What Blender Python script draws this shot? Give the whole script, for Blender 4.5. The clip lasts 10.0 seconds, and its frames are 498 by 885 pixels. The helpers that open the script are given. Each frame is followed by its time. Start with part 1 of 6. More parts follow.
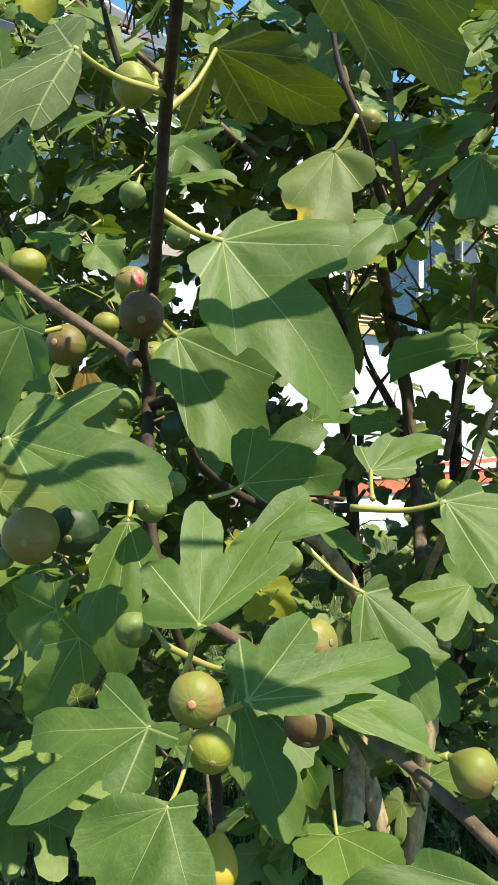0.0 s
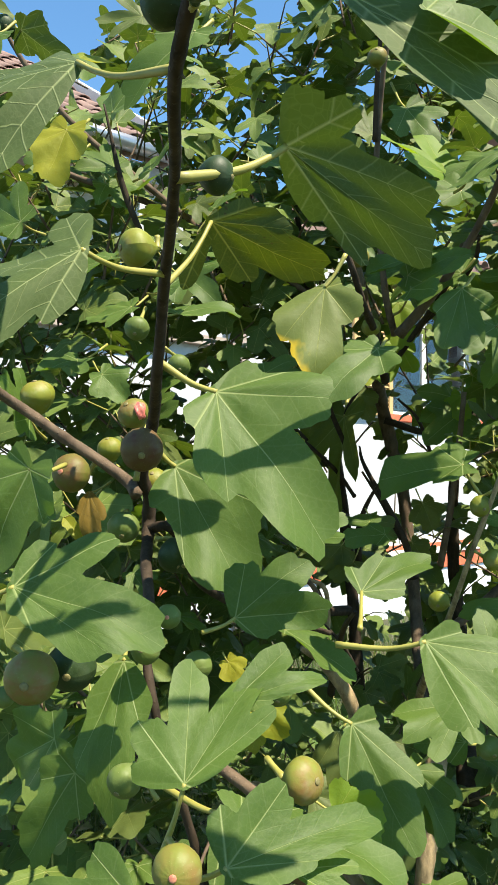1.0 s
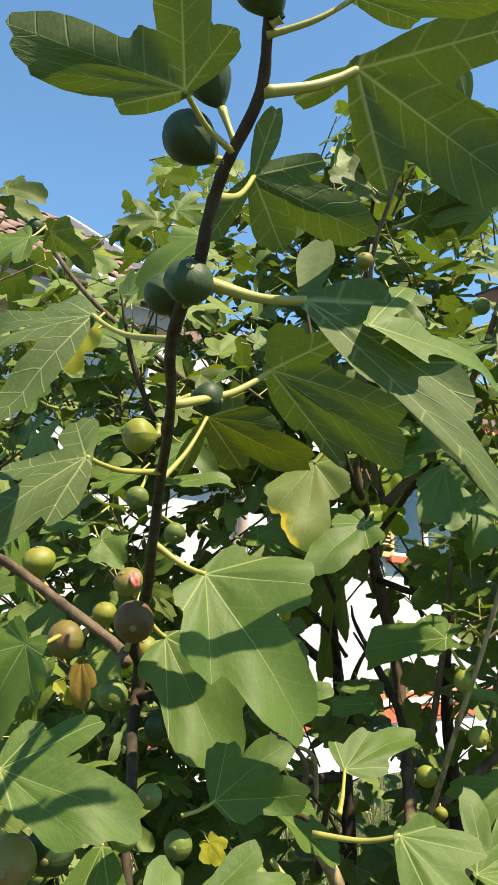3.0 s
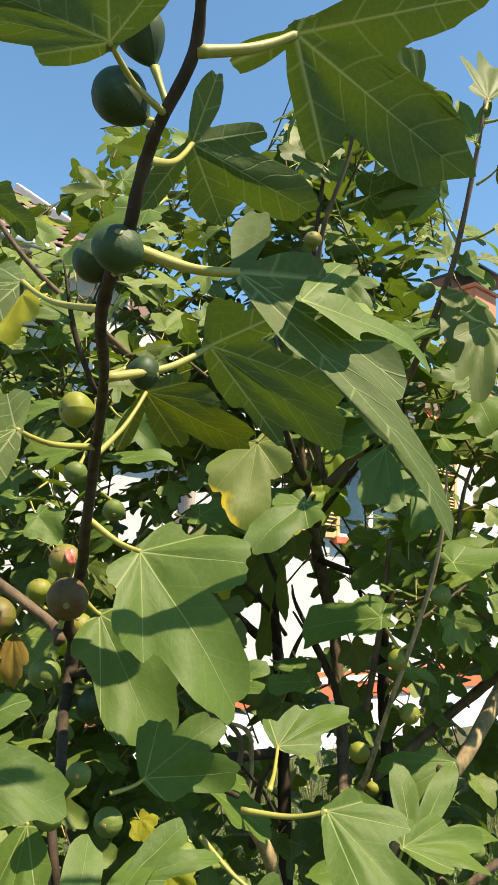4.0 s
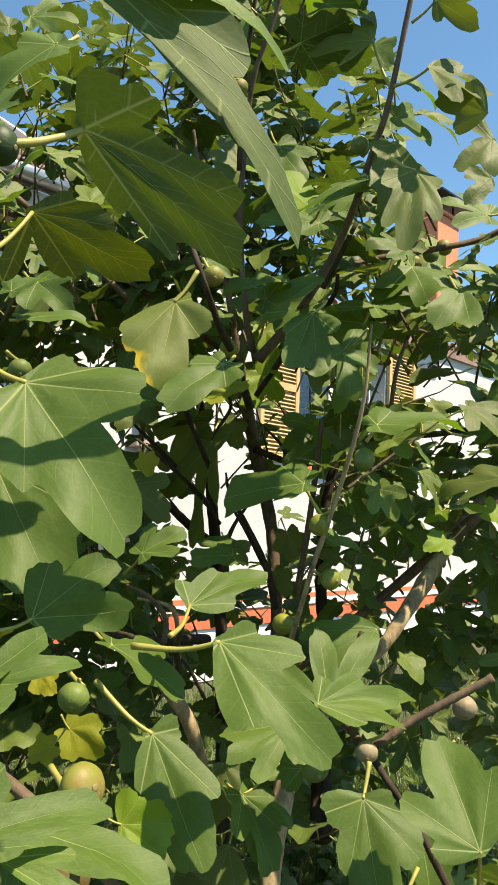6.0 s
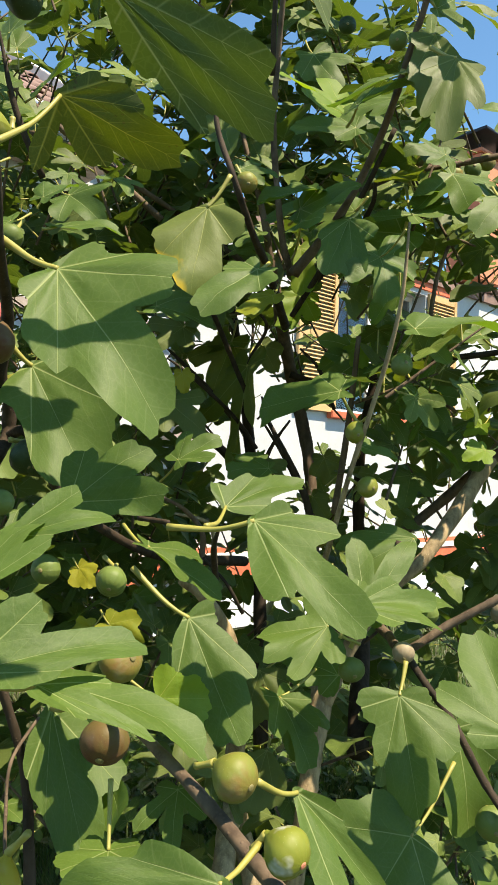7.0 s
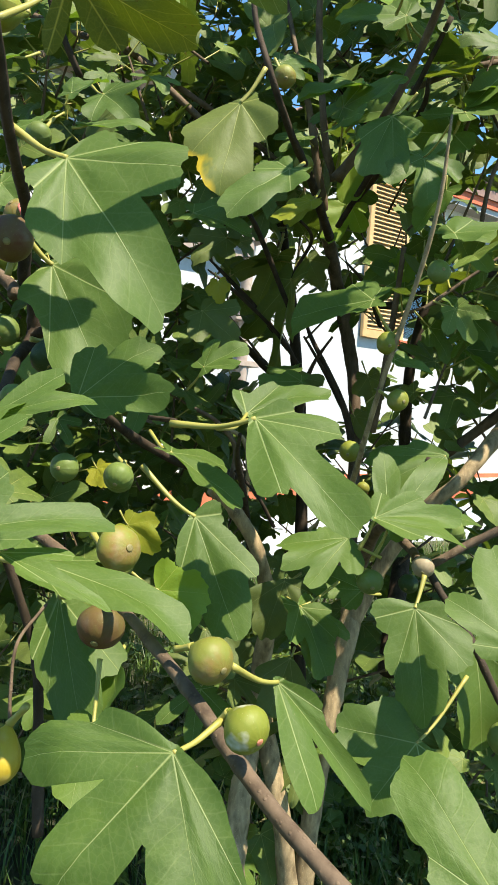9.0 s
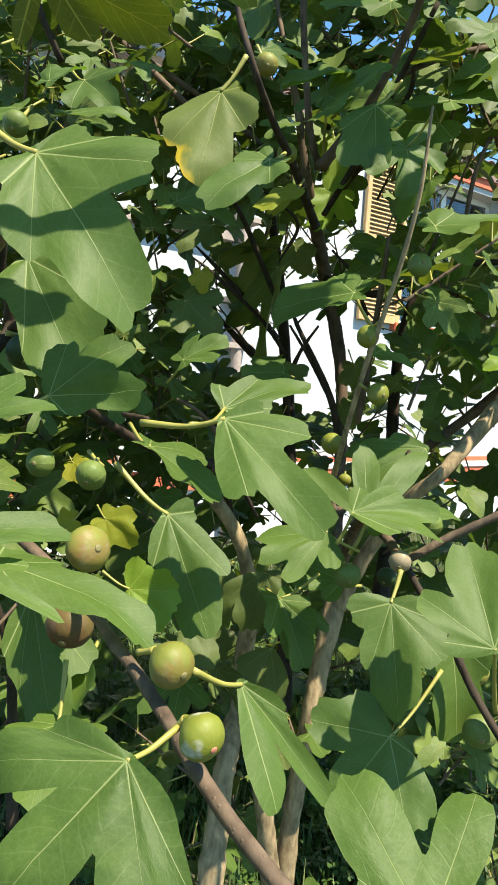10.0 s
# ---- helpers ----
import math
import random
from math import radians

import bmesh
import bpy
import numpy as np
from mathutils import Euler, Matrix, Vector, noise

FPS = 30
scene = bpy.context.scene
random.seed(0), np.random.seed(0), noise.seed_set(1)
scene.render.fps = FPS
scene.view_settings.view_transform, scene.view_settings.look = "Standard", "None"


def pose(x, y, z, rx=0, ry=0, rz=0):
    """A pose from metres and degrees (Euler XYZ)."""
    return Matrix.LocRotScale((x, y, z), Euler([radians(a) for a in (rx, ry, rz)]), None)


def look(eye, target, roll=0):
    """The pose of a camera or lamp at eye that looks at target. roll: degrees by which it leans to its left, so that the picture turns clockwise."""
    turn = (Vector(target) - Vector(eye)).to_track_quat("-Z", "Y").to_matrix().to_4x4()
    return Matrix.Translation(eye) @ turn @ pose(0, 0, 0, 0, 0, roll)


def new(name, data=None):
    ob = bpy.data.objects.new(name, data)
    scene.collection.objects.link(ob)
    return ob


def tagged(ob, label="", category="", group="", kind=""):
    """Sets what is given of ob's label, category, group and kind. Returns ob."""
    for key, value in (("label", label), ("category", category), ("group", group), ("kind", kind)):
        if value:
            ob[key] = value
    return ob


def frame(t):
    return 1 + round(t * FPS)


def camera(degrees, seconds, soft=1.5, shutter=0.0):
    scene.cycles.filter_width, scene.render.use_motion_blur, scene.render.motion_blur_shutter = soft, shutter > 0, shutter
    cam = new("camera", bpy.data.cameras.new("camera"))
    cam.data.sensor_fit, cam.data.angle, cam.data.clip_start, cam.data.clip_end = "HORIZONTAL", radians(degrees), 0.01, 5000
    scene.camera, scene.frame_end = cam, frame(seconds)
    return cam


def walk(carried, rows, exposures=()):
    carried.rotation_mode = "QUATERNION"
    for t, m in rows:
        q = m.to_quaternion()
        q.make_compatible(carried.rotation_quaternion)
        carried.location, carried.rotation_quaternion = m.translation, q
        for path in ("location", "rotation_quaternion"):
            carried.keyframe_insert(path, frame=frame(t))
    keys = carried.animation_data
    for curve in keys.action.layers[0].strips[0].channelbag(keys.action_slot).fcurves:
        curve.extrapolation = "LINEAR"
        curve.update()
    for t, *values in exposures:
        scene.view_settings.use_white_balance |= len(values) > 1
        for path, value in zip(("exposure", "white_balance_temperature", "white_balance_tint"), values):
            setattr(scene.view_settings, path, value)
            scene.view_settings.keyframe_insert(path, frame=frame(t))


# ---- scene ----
cam = camera(37.3, 10.0, soft=1.5)
EXPOSURES = [(0, 1.39, 6150, 8), (1, 1.4, 6350, 9), (2, 1.4, 6600, 10), (3.5, 1.38, 6950, 11), (5, 1.25, 7250, 11), (6.5, 1.26, 6950, 11), (8, 1.37, 6500, 10), (10, 1.4, 6250, 9)]
PATH = [
    (0, (0.0, 0.0, 1.5), (-0.22, 1.984, 1.383), 0.2),
    (0.5, (-0.005, -0.037, 1.556), (-0.228, 1.95, 1.529), 0.2),
    (1, (0.028, -0.057, 1.589), (-0.215, 1.927, 1.663), 0.3),
    (1.5, (0.035, -0.075, 1.635), (-0.219, 1.902, 1.794), 0.6),
    (2, (0.018, -0.111, 1.658), (-0.241, 1.853, 1.931), 2.0),
    (2.2, (0.023, -0.117, 1.656), (-0.239, 1.838, 1.988), 1.7),
    (3.3, (0.073, -0.143, 1.654), (-0.174, 1.795, 2.081), 2.3),
    (3.5, (0.078, -0.138, 1.637), (-0.132, 1.804, 2.068), 2.2),
    (4, (0.075, -0.126, 1.655), (-0.047, 1.835, 2.029), 2.6),
    (4.5, (0.124, -0.117, 1.633), (0.057, 1.849, 1.995), 2.7),
    (5, (0.164, -0.079, 1.573), (0.118, 1.887, 1.936), 2.2),
    (5.2, (0.151, -0.056, 1.575), (0.136, 1.915, 1.913), 2.1),
    (6.3, (0.184, -0.025, 1.493), (0.141, 1.967, 1.667), 2.4),
    (6.5, (0.194, -0.02, 1.472), (0.1, 1.972, 1.62), 2.0),
    (7, (0.175, -0.011, 1.434), (0.051, 1.983, 1.531), 2.0),
    (7.5, (0.194, 0.012, 1.405), (0.014, 2.003, 1.447), 2.6),
    (8, (0.205, 0.002, 1.396), (-0.023, 1.989, 1.389), 3.3),
    (8.5, (0.216, -0.003, 1.408), (-0.062, 1.977, 1.348), 3.5),
    (9, (0.253, 0.015, 1.398), (-0.049, 1.989, 1.301), 3.6),
    (9.5, (0.265, 0.024, 1.418), (-0.03, 1.998, 1.283), 3.7),
    (10, (0.284, 0.023, 1.423), (-0.01, 1.995, 1.273), 3.8),
]
walk(cam, [(t, look(eye, target, roll)) for t, eye, target, roll in PATH], EXPOSURES)

# ---- world, sun ----
SUN_FROM = Vector((0.41, -0.26, 0.87)).normalized()
world = bpy.data.worlds.new("sky")
scene.world = world
world.use_nodes = True
wn = world.node_tree
sky = wn.nodes.new("ShaderNodeTexSky")
sky.sky_type = "NISHITA"
sky.sun_disc = False
sky.sun_elevation = math.asin(SUN_FROM.z)
sky.sun_rotation = math.atan2(SUN_FROM.x, SUN_FROM.y)
sky.air_density, sky.dust_density, sky.ozone_density = 0.85, 0.15, 0.6
tint = wn.nodes.new("ShaderNodeMix")
tint.data_type, tint.blend_type = "RGBA", "MULTIPLY"
tint.inputs[0].default_value = 1.0
tint.inputs[7].default_value = (0.68, 0.95, 1.0, 1.0)
wn.links.new(sky.outputs[0], tint.inputs[6])
wn.links.new(tint.outputs[2], wn.nodes["Background"].inputs[0])
wn.nodes["Background"].inputs[1].default_value = 0.11
sun = new("sun", bpy.data.lights.new("sun", "SUN"))
sun.data.energy, sun.data.angle, sun.data.color = 5.0, radians(0.55), (1.0, 0.885, 0.7)
sun.matrix_world = look(SUN_FROM * 30, (0, 0, 0))


# ---- materials ----
class Nodes:
    """A short way to write node trees."""

    def __init__(self, name):
        self.mat = bpy.data.materials.new(name)
        self.mat.use_nodes = True
        self.tree = self.mat.node_tree
        self.tree.nodes.clear()

    def add(self, kind, *values):
        node = self.tree.nodes.new(kind)
        for n, value in enumerate(values):
            self.put(node, n, value)
        return node

    def put(self, node, slot, value):
        if value is None:
            return
        if isinstance(value, bpy.types.NodeSocket):
            self.tree.links.new(value, node.inputs[slot])
        elif isinstance(value, (tuple, list)) and len(value) == 3 and node.inputs[slot].type == "RGBA":
            node.inputs[slot].default_value = (*value, 1)
        else:
            node.inputs[slot].default_value = value

    def math(self, op, a, b=None, c=None, clamp=False):
        node = self.add("ShaderNodeMath", a, b, c)
        node.operation, node.use_clamp = op, clamp
        return node.outputs[0]

    def mix(self, fac, a, b, blend="MIX"):
        node = self.add("ShaderNodeMix")
        node.data_type, node.blend_type = "RGBA", blend
        for slot, value in ((0, fac), (6, a), (7, b)):
            self.put(node, slot, value)
        return node.outputs[2]

    def ramp(self, fac, low, high, to_low=0.0, to_high=1.0):
        return self.add("ShaderNodeMapRange", fac, low, high, to_low, to_high).outputs[0]

    def noise(self, vector, scale, detail=3.0, rough=0.55):
        node = self.add("ShaderNodeTexNoise")
        for slot, value in (("Vector", vector), ("Scale", scale), ("Detail", detail), ("Roughness", rough)):
            self.put(node, slot, value)
        return node.outputs[0]

    def coords(self, which="Object"):
        return self.add("ShaderNodeTexCoord").outputs[which]

    def scaled(self, vector, x, y, z):
        return self.add("ShaderNodeMapping", vector, None, None, (x, y, z)).outputs[0]

    def bump(self, height, strength, distance=0.001):
        node = self.add("ShaderNodeBump")
        self.put(node, "Strength", strength)
        self.put(node, "Distance", distance)
        self.put(node, "Height", height)
        return node.outputs[0]

    def surface(self, colour, rough=0.6, normal=None, metal=0.0, spec=0.5):
        node = self.add("ShaderNodeBsdfPrincipled")
        for slot, value in (("Base Color", colour), ("Roughness", rough), ("Metallic", metal), ("Normal", normal), ("Specular IOR Level", spec)):
            self.put(node, slot, value)
        return node.outputs[0]

    def done(self, shader):
        self.tree.links.new(shader, self.add("ShaderNodeOutputMaterial").inputs[0])
        return self.mat

    def chance(self):
        """One random number for each object and each loose piece of it."""
        a = self.add("ShaderNodeObjectInfo").outputs["Random"]
        b = self.add("ShaderNodeNewGeometry").outputs["Random Per Island"]
        return self.math("FRACT", self.math("ADD", a, b))


LOBE_ANGLES = (0, 46, -46, 98, -98)


def leaf_material(name, low, high, vein, glow, edge=None, through_share=0.28, rough=0.57, spots=0.0, ribs=1.0, lines=0.1):
    n = Nodes(name)
    uv = n.add("ShaderNodeUVMap").outputs[0]
    parts = n.add("ShaderNodeSeparateXYZ", uv)
    x, y = parts.outputs[0], parts.outputs[1]
    main, fine = None, None
    drift = n.math("MULTIPLY_ADD", n.noise(uv, 2.5, 1.0), 0.14, -0.07)
    for angle in LOBE_ANGLES:
        c, s = math.cos(radians(angle)), math.sin(radians(angle))
        along = n.math("ADD", n.math("MULTIPLY", x, c), n.math("MULTIPLY", y, s))
        off = n.math("ABSOLUTE", n.math("ADD", n.math("MULTIPLY", x, -s), n.math("MULTIPLY", y, c)))
        thick = n.math("MAXIMUM", n.math("MULTIPLY_ADD", along, -0.0075 * ribs, 0.0088 * ribs), 0.0018 * ribs)
        line = n.math("SUBTRACT", 1.0, n.math("DIVIDE", off, thick), clamp=True)
        line = n.math("MULTIPLY", line, n.math("GREATER_THAN", along, 0.0))
        main = line if main is None else n.math("MAXIMUM", main, line)
        side = n.math("FRACT", n.math("MULTIPLY", n.math("ADD", n.math("MULTIPLY_ADD", off, -0.8, along), drift), 6.5))
        side = n.math("SUBTRACT", 1.0, n.math("MULTIPLY", n.math("ABSOLUTE", n.math("SUBTRACT", side, 0.5)), 20.0 / math.sqrt(ribs)), clamp=True)
        near = n.math("LESS_THAN", off, n.math("MULTIPLY", along, 0.43))
        side = n.math("MULTIPLY", side, near)
        fine = side if fine is None else n.math("MAXIMUM", fine, side)
    net = n.add("ShaderNodeTexVoronoi")
    net.feature = "DISTANCE_TO_EDGE"
    n.put(net, "Vector", uv)
    n.put(net, "Scale", 26.0)
    cells = n.ramp(net.outputs[0], 0.0, 0.09, 1.0, 0.0)
    chance = n.chance()
    blotch = n.noise(uv, 5.0, 4.0)
    colour = n.mix(chance, low, high)
    colour = n.mix(n.ramp(blotch, 0.35, 0.7), colour, n.mix(0.6, colour, high))
    worn = n.noise(uv, 1.7, 2.0)
    colour = n.mix(n.ramp(worn, 0.45, 0.75, 0.0, 0.25), colour, tuple(min(1.0, 1.25 * v + 0.006) for v in high))
    if edge:
        rim = n.noise(n.scaled(uv, 1.0, 1.0, 1.0), 2.2, 3.0)
        tipward = n.math("ADD", n.ramp(n.math("ADD", x, n.math("MULTIPLY", y, -1.1)), 0.55, 1.35), n.math("MULTIPLY_ADD", rim, 0.9, -0.41))
        colour = n.mix(n.ramp(tipward, 0.58, 0.72), colour, edge)
    speck = n.add("ShaderNodeTexVoronoi")
    n.put(speck, "Vector", uv)
    n.put(speck, "Scale", 21.0)
    rare = n.ramp(n.noise(uv, 6.0), 0.6, 0.64)
    colour = n.mix(n.math("MULTIPLY", n.ramp(speck.outputs[0], 0.06, 0.11, 0.7, 0.0), rare), colour, (0.22, 0.2, 0.09))
    if spots:
        dots = n.add("ShaderNodeTexVoronoi")
        n.put(dots, "Vector", uv)
        n.put(dots, "Scale", 17.0)
        keep = n.ramp(n.noise(uv, 3.0), 0.5, 0.56)
        colour = n.mix(n.math("MULTIPLY", n.ramp(dots.outputs[0], 0.16, 0.22, spots, 0.0), keep), colour, (0.05, 0.035, 0.015))
    colour = n.mix(n.math("MULTIPLY", fine, lines), colour, vein)
    colour = n.mix(n.math("MULTIPLY", cells, 0.08), colour, vein)
    colour = n.mix(n.math("MULTIPLY", main, 0.75), colour, vein)
    relief = n.math("ADD", n.math("MULTIPLY", main, -0.7), n.math("MULTIPLY", fine, -0.12 if lines < 0.15 else 0.8))
    relief = n.math("ADD", relief, n.math("MULTIPLY", n.noise(uv, 30.0), 0.5))
    puff = n.math("MULTIPLY", n.noise(uv, 7.0, 1.0), 1.5)
    normal = n.bump(n.math("ADD", relief, puff), 0.45, 0.0013)
    front = n.surface(colour, rough, normal, spec=0.32)
    back = n.add("ShaderNodeBsdfTranslucent", n.mix(n.math("MULTIPLY", n.math("MAXIMUM", main, n.math("MULTIPLY", fine, lines)), 0.6), glow, vein)).outputs[0]
    return n.done(n.add("ShaderNodeMixShader", through_share, front, back).outputs[0])


GREEN = leaf_material("leaf_green", (0.042, 0.079, 0.012), (0.078, 0.129, 0.019), (0.31, 0.36, 0.13), (0.155, 0.27, 0.012), through_share=0.33, ribs=1.2, lines=0.1)
UNDER = leaf_material("leaf_underside", (0.04, 0.066, 0.015), (0.058, 0.088, 0.019), (0.27, 0.31, 0.13), (0.1, 0.165, 0.012), rough=0.7, through_share=0.22, ribs=1.3, lines=0.4)
SPOTTED = leaf_material("leaf_spotted", (0.045, 0.066, 0.012), (0.066, 0.09, 0.016), (0.34, 0.33, 0.06), (0.1, 0.14, 0.004), rough=0.7, through_share=0.2, spots=1.0, ribs=1.6, lines=0.25)
TURNING = leaf_material("leaf_turning", (0.07, 0.1, 0.018), (0.1, 0.13, 0.022), (0.32, 0.33, 0.08), (0.22, 0.26, 0.012), edge=(0.46, 0.33, 0.015))
YELLOW = leaf_material("leaf_yellow", (0.15, 0.2, 0.013), (0.25, 0.24, 0.015), (0.42, 0.38, 0.07), (0.42, 0.38, 0.01), through_share=0.38)
LIME = leaf_material("leaf_lime", (0.1, 0.185, 0.012), (0.15, 0.22, 0.014), (0.38, 0.4, 0.08), (0.27, 0.39, 0.01), through_share=0.4)
CROWN = leaf_material("leaf_crown", (0.045, 0.074, 0.013), (0.108, 0.156, 0.026), (0.3, 0.31, 0.09), (0.125, 0.195, 0.014), through_share=0.22)
DRY = leaf_material("leaf_dry", (0.13, 0.085, 0.014), (0.2, 0.13, 0.02), (0.25, 0.2, 0.06), (0.26, 0.17, 0.01), spots=0.9)
DEEP = leaf_material("leaf_deep_green", (0.05, 0.07, 0.016), (0.09, 0.12, 0.026), (0.24, 0.27, 0.08), (0.17, 0.22, 0.01), through_share=0.33)


def bark_material(name, dark, light, scale):
    n = Nodes(name)
    co = n.coords()
    grain = n.noise(n.scaled(co, 1.0, 1.0, 0.35), 60.0 * scale, 5.0)
    patch = n.noise(co, 9.0 * scale, 3.0)
    dots = n.add("ShaderNodeTexVoronoi")
    n.put(dots, "Vector", co)
    n.put(dots, "Scale", 170.0 * scale)
    spot = n.ramp(dots.outputs[0], 0.12, 0.3, 1.0, 0.0)
    colour = n.mix(n.ramp(grain, 0.3, 0.7), dark, light)
    colour = n.mix(n.ramp(patch, 0.5, 0.75, 0.0, 0.6), colour, light)
    colour = n.mix(n.math("MULTIPLY", spot, 0.14), colour, tuple(min(1.0, 1.9 * v) for v in light))
    high = n.math("ADD", grain, n.math("MULTIPLY", spot, 0.4))
    return n.done(n.surface(colour, 0.75, n.bump(high, 0.6, 0.002), spec=0.15))


BARK_DARK = bark_material("bark_dark", (0.02, 0.015, 0.01), (0.058, 0.041, 0.027), 1.0)
BARK_BROWN = bark_material("bark_brown", (0.055, 0.038, 0.025), (0.145, 0.104, 0.068), 1.0)
BARK_GREY = bark_material("bark_grey", (0.12, 0.088, 0.048), (0.36, 0.27, 0.15), 1.2)


def petiole_material():
    n = Nodes("petiole_yellow_green")
    co = n.coords()
    colour = n.mix(n.noise(co, 40.0), (0.2, 0.2, 0.035), (0.31, 0.27, 0.06))
    return n.done(n.surface(colour, 0.5, n.bump(n.noise(co, 300.0), 0.15)))


PETIOLE = petiole_material()


def fig_material(name, base, tint, tint_share, stripe, bloom=0.2):
    n = Nodes(name)
    uv = n.add("ShaderNodeUVMap").outputs[0]
    co = n.coords()
    xy = n.add("ShaderNodeSeparateXYZ", uv)
    wobble = n.math("MULTIPLY", n.noise(co, 60.0), 0.35)
    ribs = n.math("SINE", n.math("MULTIPLY_ADD", xy.outputs[0], 6.283 * 14, n.math("MULTIPLY", wobble, 6.0)))
    colour = n.mix(n.chance(), base, tuple(0.8 * v for v in base))
    patch = n.math("ADD", n.noise(co, 38.0, 4.0), n.math("MULTIPLY", xy.outputs[1], tint_share))
    colour = n.mix(n.ramp(patch, 0.62, 0.98), colour, tint)
    colour = n.mix(n.ramp(ribs, 0.0, 1.0, 0.0, 0.12), colour, stripe)
    dots = n.add("ShaderNodeTexVoronoi")
    n.put(dots, "Vector", co)
    n.put(dots, "Scale", 330.0)
    colour = n.mix(n.ramp(dots.outputs[0], 0.06, 0.15, 0.22, 0.0), colour, (0.4, 0.42, 0.2))
    colour = n.mix(n.ramp(n.noise(co, 45.0), 0.5, 0.68, 0.0, bloom), colour, (0.42, 0.42, 0.36))
    relief = n.math("ADD", n.math("MULTIPLY", ribs, 0.1), n.noise(co, 160.0))
    return n.done(n.surface(colour, 0.55, n.bump(relief, 0.35, 0.001), spec=0.3))


FIG_GREEN = fig_material("fig_green", (0.11, 0.15, 0.03), (0.15, 0.17, 0.035), 0.1, (0.075, 0.115, 0.02), 0.08)
FIG_LIME = fig_material("fig_lime", (0.175, 0.19, 0.02), (0.2, 0.14, 0.02), 0.25, (0.1, 0.15, 0.015), 0.1)
FIG_RIPE = fig_material("fig_ripe", (0.155, 0.165, 0.024), (0.19, 0.085, 0.03), 0.3, (0.11, 0.15, 0.02), 0.1)
FIG_PURPLE = fig_material("fig_purple_flushed", (0.13, 0.13, 0.022), (0.13, 0.058, 0.022), 0.34, (0.14, 0.085, 0.02), 0.04)
FIG_YELLOW = fig_material("fig_yellow", (0.36, 0.27, 0.02), (0.3, 0.17, 0.03), 0.2, (0.36, 0.3, 0.03), 0.1)
FIG_SCARRED = fig_material("fig_scarred", (0.17, 0.19, 0.02), (0.2, 0.15, 0.02), 0.2, (0.1, 0.15, 0.015), 0.95)
FIG_BROWN = fig_material("fig_brown", (0.115, 0.085, 0.022), (0.085, 0.035, 0.016), 0.4, (0.075, 0.055, 0.016), 0.05)
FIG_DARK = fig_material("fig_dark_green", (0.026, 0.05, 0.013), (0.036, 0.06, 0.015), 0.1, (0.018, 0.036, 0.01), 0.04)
FIG_DRY = fig_material("fig_dry", (0.25, 0.2, 0.12), (0.19, 0.145, 0.09), 0.3, (0.16, 0.125, 0.08), 0.2)


def plain(name, a, b, scale, rough=0.7, relief=0.2, metal=0.0, distance=0.003):
    n = Nodes(name)
    co = n.coords()
    fine, wide = n.noise(co, scale, 5.0), n.noise(co, scale * 0.12, 3.0)
    colour = n.mix(n.ramp(n.math("MULTIPLY_ADD", wide, 0.6, n.math("MULTIPLY", fine, 0.4)), 0.35, 0.65), a, b)
    return n.done(n.surface(colour, rough, n.bump(fine, relief, distance), metal))


FLESH = plain("fig_flesh", (0.55, 0.08, 0.07), (0.7, 0.24, 0.17), 400.0, 0.4)
EYE_PINK = plain("fig_eye_pink", (0.4, 0.12, 0.07), (0.5, 0.22, 0.12), 600.0, 0.6)
EYE_GREEN = plain("fig_eye_green", (0.13, 0.12, 0.04), (0.2, 0.16, 0.06), 600.0, 0.6)
PLASTER = plain("white_plaster", (0.41, 0.42, 0.43), (0.49, 0.5, 0.5), 40.0, 0.85, 0.25)
RED_PAINT = plain("red_paint", (0.5, 0.1, 0.045), (0.62, 0.16, 0.07), 30.0, 0.7)
PLINTH = plain("grey_plinth", (0.55, 0.57, 0.6), (0.7, 0.72, 0.74), 30.0, 0.85)
SHUTTER = plain("tan_wood", (0.46, 0.29, 0.12), (0.58, 0.38, 0.17), 25.0, 0.6)
FRAME_PAINT = plain("frame_paint", (0.62, 0.6, 0.55), (0.72, 0.7, 0.66), 40.0, 0.5)
OLD_WOOD = plain("weathered_wood", (0.28, 0.22, 0.18), (0.4, 0.33, 0.28), 40.0, 0.8)
TILE = plain("roof_tile", (0.15, 0.095, 0.08), (0.29, 0.19, 0.16), 14.0, 0.9, 0.5)
CHIMNEY = plain("chimney_render", (0.5, 0.17, 0.09), (0.58, 0.23, 0.13), 20.0, 0.9)
METAL = plain("grey_metal", (0.3, 0.31, 0.33), (0.42, 0.43, 0.45), 30.0, 0.35, 0.05, 0.7)
BLACK_METAL = plain("black_metal", (0.03, 0.03, 0.033), (0.06, 0.06, 0.065), 30.0, 0.3, 0.05, 0.6)
SOIL = plain("garden_soil", (0.03, 0.032, 0.014), (0.06, 0.062, 0.026), 6.0, 0.95, 0.6, 0.0, 0.02)
# near-black colour puts the gloom of the unlit inside onto the wall behind the panes
ROOM = plain("unlit_room_dark", (0.05, 0.05, 0.055), (0.07, 0.07, 0.075), 4.0, 0.9)


def grass_material():
    n = Nodes("grass")
    chance = n.add("ShaderNodeNewGeometry").outputs["Random Per Island"]
    colour = n.mix(chance, (0.03, 0.07, 0.012), (0.09, 0.15, 0.025))
    colour = n.mix(n.ramp(chance, 0.88, 0.95), colour, (0.28, 0.24, 0.1))
    back = n.add("ShaderNodeBsdfTranslucent", (0.15, 0.25, 0.03)).outputs[0]
    return n.done(n.add("ShaderNodeMixShader", 0.25, n.surface(colour, 0.5), back).outputs[0])


GRASS = grass_material()


